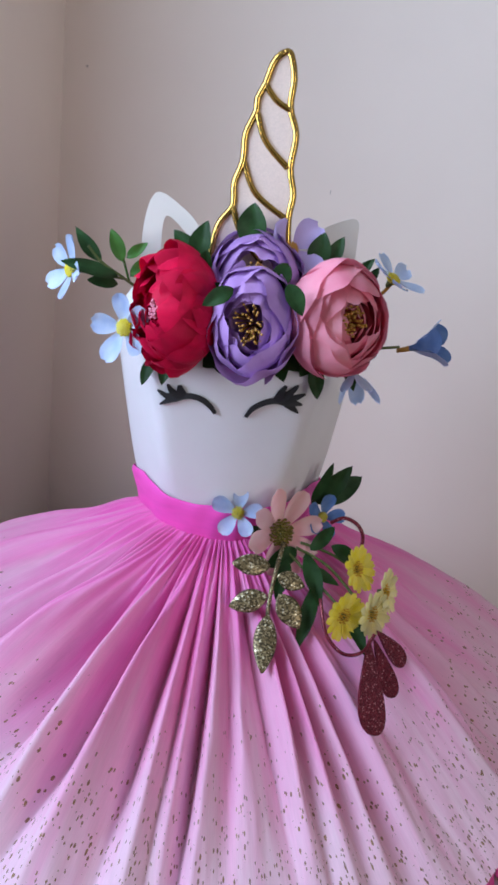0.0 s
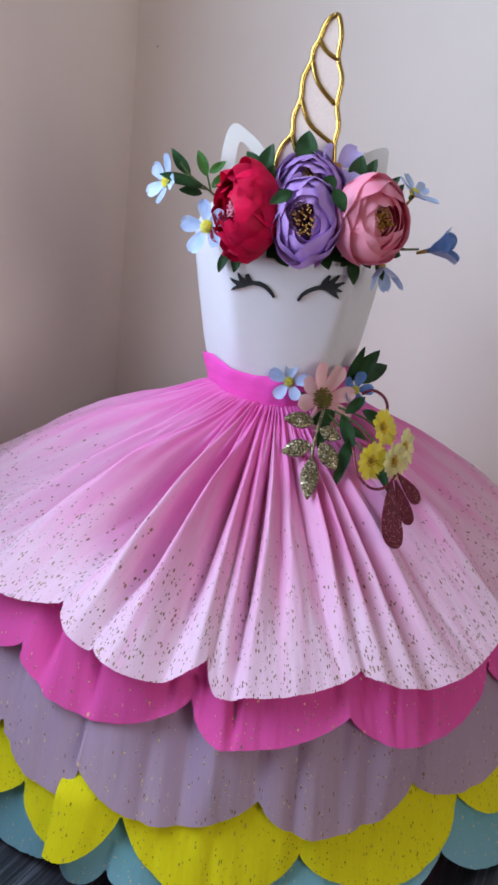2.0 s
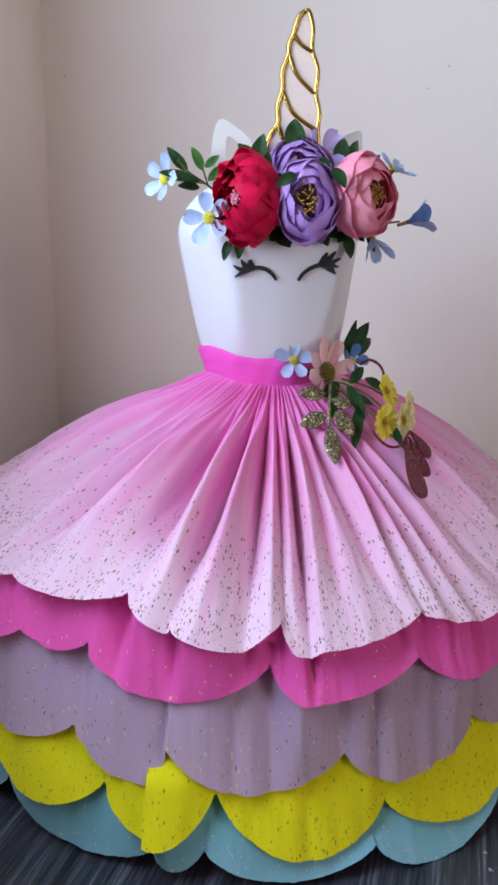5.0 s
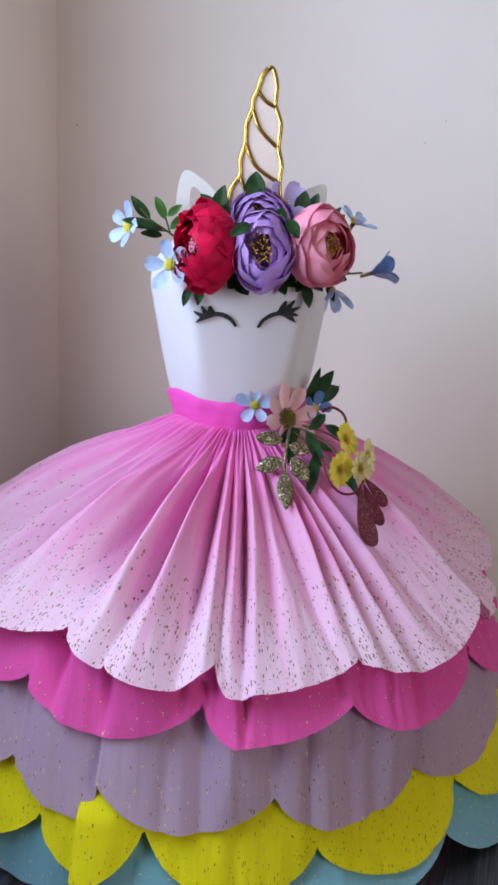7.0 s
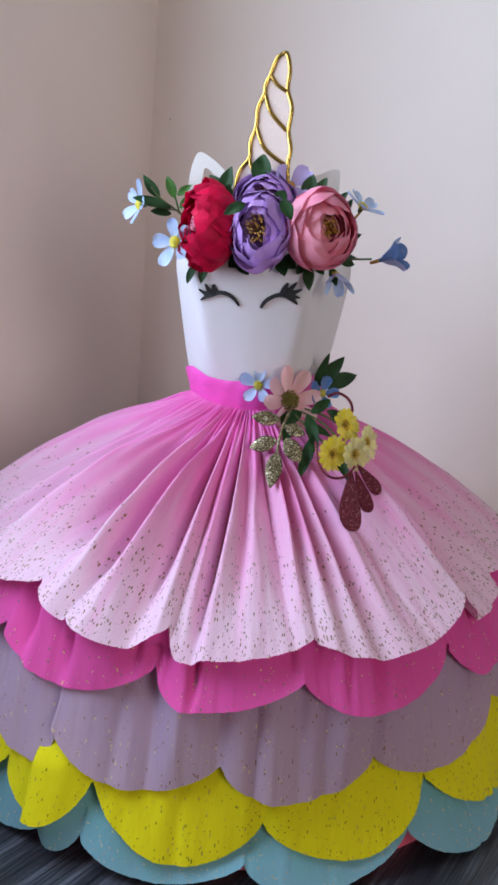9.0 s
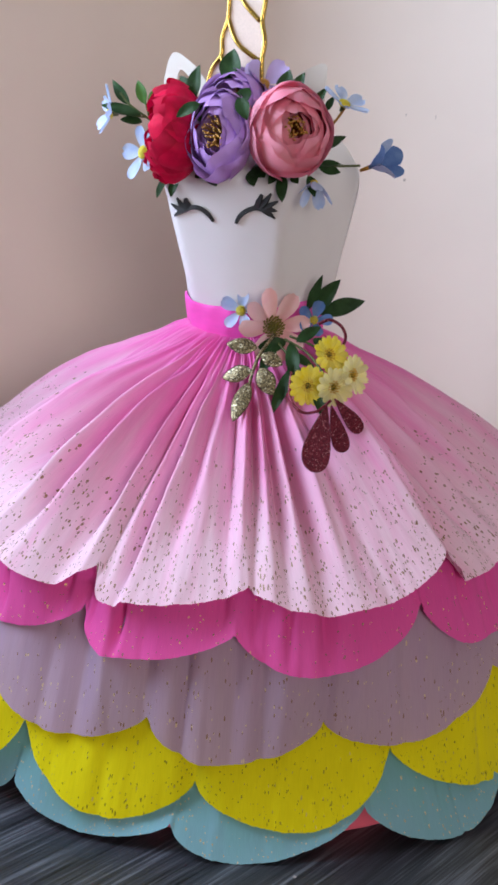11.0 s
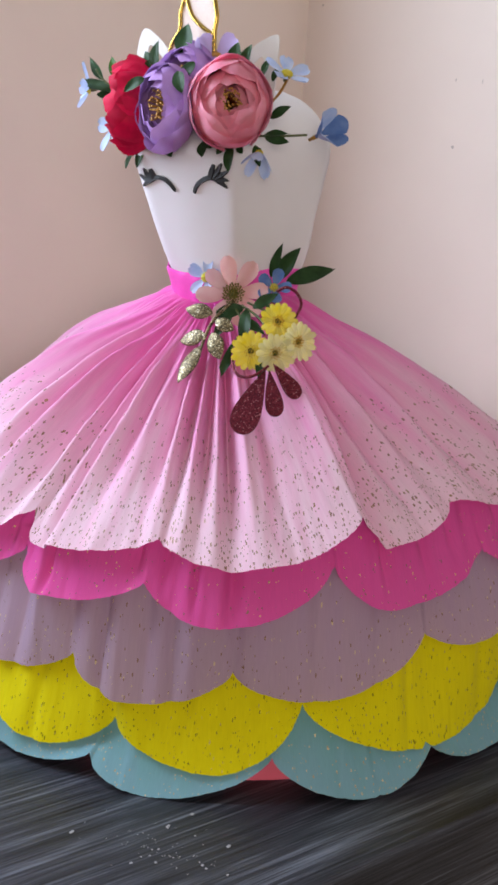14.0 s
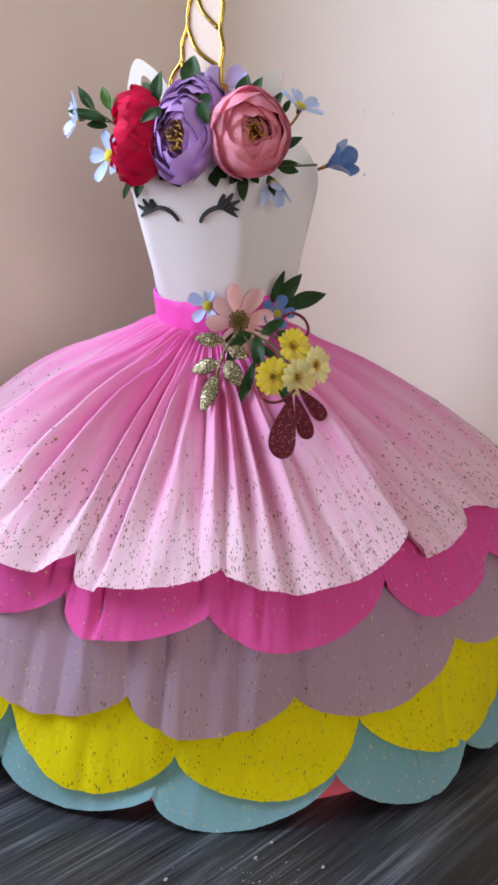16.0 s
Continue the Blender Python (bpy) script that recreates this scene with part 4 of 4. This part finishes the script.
# garland at the head
F = (0, -1, 0.15)
leaves("leaf_sprig", "sprig of dark and fresh green leaves beside the red peony",
       [((-0.102, 0.738, 0.657), (-0.122, 0.736, 0.680), 0.011, (-0.3, -1, 0)), ((-0.090, 0.738, 0.648), (-0.130, 0.732, 0.657), 0.012, (0, -1, 0.5)),
        ((-0.087, 0.740, 0.658), (-0.097, 0.742, 0.681), 0.0105, (0.2, -1, 0), LEAF_LIGHT), ((-0.085, 0.741, 0.661), (-0.070, 0.740, 0.673), 0.008, F, LEAF_LIGHT),
        ((-0.082, 0.742, 0.648), (-0.066, 0.738, 0.664), 0.009, F, LEAF_LIGHT), ((-0.090, 0.742, 0.642), (-0.112, 0.738, 0.644), 0.010, (0, -1, 0.4))],
       stems=[([(-0.060, 0.755, 0.628), (-0.082, 0.742, 0.644), (-0.102, 0.738, 0.657), (-0.112, 0.737, 0.668)], 0.0011), ([(-0.082, 0.742, 0.644), (-0.087, 0.741, 0.660)], 0.0009, LEAF_LIGHT), ([(-0.086, 0.742, 0.646), (-0.124, 0.737, 0.650)], 0.0009)])
blossom("forget_me_not", (-0.1235, 0.742, 0.650), (-0.75, -0.6, 0.1), 0.024, 5, BLUE, YELLOW, "pale blue silk flower at the end of a sprig", "blue flowers", 0.62, 0.35, 21)
blossom("forget_me_not", (-0.082, 0.733, 0.612), (-0.45, -0.85, 0.05), 0.026, 5, BLUE, YELLOW, "pale blue silk flower with a yellow centre beside the red peony", "blue flowers", 0.62, 0.25, 22, spin=0.5)
leaves("leaf_pair", "pair of small dark green leaves under the red peony",
       [((-0.061, 0.742, 0.592), (-0.069, 0.735, 0.571), 0.010, (-0.4, -1, 0)), ((-0.051, 0.742, 0.592), (-0.054, 0.735, 0.572), 0.010, F)])
leaves("garland_leaves", "dark green leaves tucked between the peonies",
       [((-0.036, 0.735, 0.662), (-0.028, 0.728, 0.692), 0.016, (-0.2, -1, 0.2)), ((-0.032, 0.735, 0.662), (-0.052, 0.738, 0.684), 0.014, F), ((-0.030, 0.72, 0.655), (-0.026, 0.712, 0.672), 0.012, F),
        ((0.002, 0.730, 0.676), (0.004, 0.732, 0.707), 0.021, (0, -1, 0.1)), ((-0.006, 0.682, 0.650), (-0.026, 0.676, 0.638), 0.012, (-0.1, -1, 0.2)), ((-0.004, 0.705, 0.640), (-0.025, 0.700, 0.650), 0.014, F),
        ((0.030, 0.684, 0.656), (0.041, 0.676, 0.636), 0.013, (0.2, -1, 0.2)), ((0.030, 0.71, 0.668), (0.020, 0.70, 0.648), 0.014, F),
        ((-0.010, 0.735, 0.602), (-0.024, 0.722, 0.590), 0.018, F), ((-0.012, 0.738, 0.600), (-0.004, 0.724, 0.583), 0.018, (0, -1, -0.2)), ((0.030, 0.738, 0.605), (0.044, 0.722, 0.592), 0.018, F),
        ((0.028, 0.738, 0.600), (0.034, 0.722, 0.584), 0.014, F), ((0.050, 0.745, 0.664), (0.056, 0.742, 0.690), 0.017, F), ((0.058, 0.745, 0.664), (0.070, 0.744, 0.688), 0.012, F), ((0.080, 0.748, 0.660), (0.093, 0.742, 0.674), 0.008, F)])
blossom("lilac_bloom", (0.032, 0.742, 0.676), (0.5, -0.8, 0.35), 0.022, 4, LILAC, AMBER, "pale lilac silk petals behind the lavender peony", "garland flowers", 0.95, 0.5, 25, spin=0.7)
leaves("leaf_cluster", "small dark green leaves under the rose pink peony",
       [((0.054, 0.738, 0.598), (0.046, 0.730, 0.587), 0.010, F), ((0.057, 0.738, 0.596), (0.060, 0.730, 0.571), 0.012, F), ((0.066, 0.738, 0.597), (0.074, 0.732, 0.588), 0.009, F), ((0.080, 0.745, 0.597), (0.088, 0.742, 0.577), 0.009, (0.3, -1, 0)),
        ((0.086, 0.748, 0.606), (0.108, 0.760, 0.610), 0.010, (0.3, -0.6, 0.8)), ((0.088, 0.748, 0.604), (0.106, 0.765, 0.602), 0.009, (0.3, -1, 0)), ((0.090, 0.752, 0.622), (0.110, 0.756, 0.634), 0.010, (0.2, -1, 0.4))])
blossom("forget_me_not", (0.086, 0.744, 0.590), (0.2, -0.5, -0.85), 0.0155, 5, BLUE, YELLOW, "pale blue silk flower hanging under the rose pink peony", "blue flowers", 0.75, 1.3, 23, spin=0.2)
blossom("forget_me_not", (0.108, 0.748, 0.660), (0.50, -0.38, 0.78), 0.022, 5, BLUE, YELLOW, "pale blue silk flower beside the rose pink peony", "blue flowers", 0.62, 0.30, 24, spin=0.2)
leaves("bloom_stem", "short green stem of a blue silk flower", [((0.090, 0.752, 0.655), (0.098, 0.750, 0.668), 0.007, F)], stems=[([(0.080, 0.76, 0.632), (0.098, 0.754, 0.645), (0.108, 0.750, 0.657)], 0.0013, STEM_AMBER)])


def bud(place, way, R, label):
    """A half-open bell of petals on a thin stem with an amber tip."""
    m = facing(place, way, 0.4)
    root = anchor("flower_bud", place, label, "artificial flower", "blue flowers")
    rnd = random.Random(5)
    for k in range(5):
        az = 2 * pi * k / 5
        bm = bmesh.new()
        spread = 1.0 + 0.9 * rnd.random()

        def f(i, j):
            u = 2 * i / 6 - 1
            v = j / 8
            a = az + u * 0.72 * (0.5 + 0.5 * sin(pi * v * 0.8))
            r = R * (0.18 + 0.95 * sin(min(v * 1.25, 1) * pi / 2) * 0.55 + spread * max(v - 0.55, 0) ** 1.5)
            return m @ Vector((r * cos(a), r * sin(a), R * (1.75 * v - 0.35 * u * u * v)))

        grid(bm, f, 7, 9)
        thicken(part("petal", bm, BLUE if k % 2 else DEEP_BLUE, root), 0.0005)
    bm = bmesh.new()
    tube(bm, [m @ Vector((0, 0, -0.004)), m @ Vector((0, 0, 0.003)), m @ Vector((0, 0, 0.006))], [0.0018, 0.0028, 0.0012], 10)
    part("calyx", bm, DEEP_BLUE, root)
    bm = bmesh.new()
    tube(bm, [m @ Vector((0, 0, -0.013)), m @ Vector((0, 0, -0.003))], [0.0016, 0.0022], 8)
    part("stem_tip", bm, STEM_AMBER, root, "amber stem tip")
    bm = bmesh.new()
    tube(bm, curve_points([(0.078, 0.752, 0.606), (0.100, 0.762, 0.607), (0.122, 0.770, 0.609)], 6), 0.0011, 8)
    part("stem", bm, STEM, root)


bud((0.133, 0.772, 0.609), (0.86, -0.30, 0.28), 0.0145, "half-open blue silk flower bud on a thin stem")

# spray at the waist
blossom("forget_me_not", (0.010, 0.778, 0.466), (-0.05, -0.96, 0.2), 0.0215, 5, BLUE, YELLOW, "sky blue silk flower with a yellow centre on the waistband", "blue flowers", 0.60, 0.22, 31, spin=0.3)
blossom("cosmos", (0.044, 0.778, 0.452), (0.52, -0.82, 0.22), 0.037, 8, PETAL_PINK, OLIVE, "peach pink silk flower with an olive centre at the waist", "waist flowers", 0.46, 0.34, 32, disc=0.28, spin=0.2)
blossom("forget_me_not", (0.079, 0.800, 0.461), (0.45, -0.85, 0.25), 0.018, 5, DEEP_BLUE, YELLOW, "deep blue silk flower behind the peach pink one", "blue flowers", 0.65, 0.35, 33)
for k, (place, mat, look_way) in enumerate((((0.107, 0.764, 0.431), YELLOW, (0.72, -0.62, 0.35)), ((0.119, 0.742, 0.403), PALE_YELLOW, (0.74, -0.68, 0.1)), ((0.131, 0.764, 0.414), PALE_YELLOW, (0.88, -0.45, 0.15)), ((0.096, 0.734, 0.403), YELLOW, (0.58, -0.80, 0.05)))):
    blossom("daisy", place, look_way, 0.0195, 16, mat, HONEY, ("lemon yellow silk daisy in the waist spray", "pale lemon silk daisy in the waist spray")[mat is PALE_YELLOW], "daisies", 0.34, 0.22, 40 + k, disc=0.30, notch=0.10, double=False, disc_rough=False)
leaves("waist_leaves", "dark green leaves of the waist spray",
       [((0.070, 0.806, 0.470), (0.085, 0.800, 0.506), 0.010, (0.2, -1, 0)), ((0.074, 0.812, 0.468), (0.101, 0.808, 0.503), 0.017, (0.1, -1, 0.2)), ((0.080, 0.82, 0.466), (0.118, 0.858, 0.484), 0.018, (0.5, -0.8, 0.5)),
        ((0.060, 0.775, 0.440), (0.034, 0.757, 0.430), 0.015, F), ((0.052, 0.765, 0.435), (0.044, 0.745, 0.408), 0.013, F), ((0.076, 0.757, 0.420), (0.062, 0.728, 0.372), 0.013, (0.1, -1, 0.3)),
        ((0.086, 0.775, 0.445), (0.112, 0.778, 0.430), 0.014, (0.3, -0.7, 0.6)), ((0.100, 0.750, 0.405), (0.116, 0.722, 0.376), 0.012, (0.3, -1, 0.3)), ((0.066, 0.77, 0.440), (0.080, 0.745, 0.404), 0.014, (0.2, -1, 0.2)),
        ((0.030, 0.778, 0.452), (0.018, 0.772, 0.455), 0.008, F), ((0.064, 0.765, 0.43), (0.095, 0.760, 0.418), 0.010, (0.2, -0.8, 0.6)), ((0.07, 0.775, 0.44), (0.09, 0.79, 0.457), 0.012, F)],
       stems=[([(0.050, 0.772, 0.440), (0.075, 0.760, 0.420), (0.098, 0.745, 0.402)], 0.0012), ([(0.058, 0.774, 0.442), (0.085, 0.768, 0.430), (0.112, 0.755, 0.405)], 0.0012), ([(0.062, 0.778, 0.445), (0.09, 0.778, 0.436), (0.12, 0.772, 0.418)], 0.0012)])


def sprig_leaf(base, tip, width, out, thick):
    """A plump glitter leaf: two pillowed faces round a closed rim."""
    base, tip, out = Vector(base), Vector(tip), Vector(out).normalized()
    along = tip - base
    side = along.cross(out).normalized()
    face = side.cross(along).normalized()
    bm = bmesh.new()
    n, rings = 16, 14

    def f(i, j):
        a = 2 * pi * i / n
        v = j / (rings - 1)
        w = width * 0.5 * max(sin(pi * v ** 0.9), 0.03) ** 0.75
        return base + along * v + side * (w * cos(a)) + face * (thick * sin(a) * max(sin(pi * v), 0.03))

    rows = grid(bm, f, n, rings, True)
    bm.faces.new(rows[0][::-1])
    bm.faces.new(rows[-1])
    return bm


def gold_sprig():
    root = anchor("glitter_sprig", (0.044, 0.77, 0.43), "sprig of leaves in gold glitter hanging from the waist", "ornament")
    out = Vector((0, -0.009, 0.003))
    for base, tip, w in (((0.038, 0.760, 0.430), (0.008, 0.755, 0.432), 0.017), ((0.037, 0.750, 0.409), (0.008, 0.748, 0.399), 0.018), ((0.038, 0.740, 0.398), (0.036, 0.708, 0.364), 0.018),
                         ((0.046, 0.748, 0.412), (0.063, 0.740, 0.388), 0.019), ((0.044, 0.756, 0.424), (0.066, 0.757, 0.416), 0.015)):
        part("leaf", sprig_leaf(Vector(base) + out, Vector(tip) + out, w, (0.0, -1, 0.5), 0.0022), GOLD_GLITTER, root)
    bm = bmesh.new()
    tube(bm, curve_points([(0.048, 0.772, 0.446), (0.042, 0.748, 0.427), (0.039, 0.739, 0.411), (0.038, 0.731, 0.395)], 6), 0.0017, 8)
    part("stem", bm, GOLD_GLITTER, root)


def wine_flourish():
    root = anchor("glitter_flourish", (0.112, 0.715, 0.39), "curling leaf flourish in wine red glitter card", "ornament")
    out = Vector((0.58, -0.70, 0.42))
    for base, tip, w in (((0.118, 0.728, 0.388), (0.121, 0.680, 0.333), 0.037), ((0.122, 0.728, 0.388), (0.140, 0.716, 0.347), 0.024), ((0.124, 0.732, 0.394), (0.150, 0.740, 0.364), 0.022)):
        b, t = Vector(base), Vector(tip)
        along = t - b
        side = along.cross(out).normalized()
        line = []
        for k in range(28):
            a = 2 * pi * k / 28
            v = 0.5 - 0.5 * cos(a)
            line.append(b + along * v + side * (copysign(1, sin(a)) * w * 0.58 * v ** 0.9 * max(1 - v ** 4, 0) ** 0.5))
        bm = bmesh.new()
        plate(bm, line, -0.002, out.normalized())
        part("leaf", bm, WINE_GLITTER, root, smooth=False)
    for pts, r in (([(0.121, 0.728, 0.392), (0.111, 0.716, 0.382), (0.096, 0.714, 0.381), (0.083, 0.722, 0.393), (0.078, 0.738, 0.414)], 0.0014),
                   ([(0.086, 0.795, 0.458), (0.097, 0.795, 0.463), (0.109, 0.797, 0.457), (0.114, 0.796, 0.445), (0.109, 0.786, 0.428)], 0.0016)):
        bm = bmesh.new()
        tube(bm, curve_points(pts, 8), r, 8)
        part("curl", bm, WINE_GLITTER, root)


gold_sprig()
wine_flourish()


# ---------------------------------------------------------------- small marks
SPECK = material("grey_scuff", (0.60, 0.53, 0.48), 0.7, noise=0.3, noise_scale=300)
DUST = material("pale_dust", (0.40, 0.40, 0.42), 0.9, noise=0.2, noise_scale=300)


def wall_mark(x, z, rx, rz):
    """A shallow scuff on the back wall, x metres along it from the corner."""
    bm = bmesh.new()
    ring = [ROOM @ Vector((x + rx * cos(a) * (1 + 0.2 * sin(3 * a)), -0.0006, z + rz * sin(a))) for a in (2 * pi * k / 10 for k in range(10))]
    plate(bm, ring, 0.0012, ROOM.to_3x3() @ Vector((0, 1, 0)))
    ob = mesh_object("scuff", bm, SPECK, False)
    ob.parent = bpy.data.objects["wall_back"]


for x, z, rx, rz in ((0.342, 0.644, 0.0022, 0.0022), (0.336, 0.734, 0.0008, 0.0020), (0.385, 0.729, 0.0006, 0.0030), (0.036, 0.867, 0.0018, 0.0018), (0.60, 0.82, 0.0014, 0.0014), (0.63, 0.85, 0.0012, 0.0016)):
    wall_mark(x, z, rx, rz)
bm = bmesh.new()
rnd = random.Random(9)
for k in range(70):
    x, y = rnd.gauss(0.17, 0.035), rnd.gauss(0.525, 0.018)
    r = 0.0002 + 0.0011 * rnd.random() ** 4
    box(bm, x - r, y - r * (1 + 2 * rnd.random()), -0.0002, x + r, y + r, 0.0005)
tagged(mesh_object("dust", bm, DUST, False), "pale dust specks on the dark tabletop", "dust", kind="stuff")
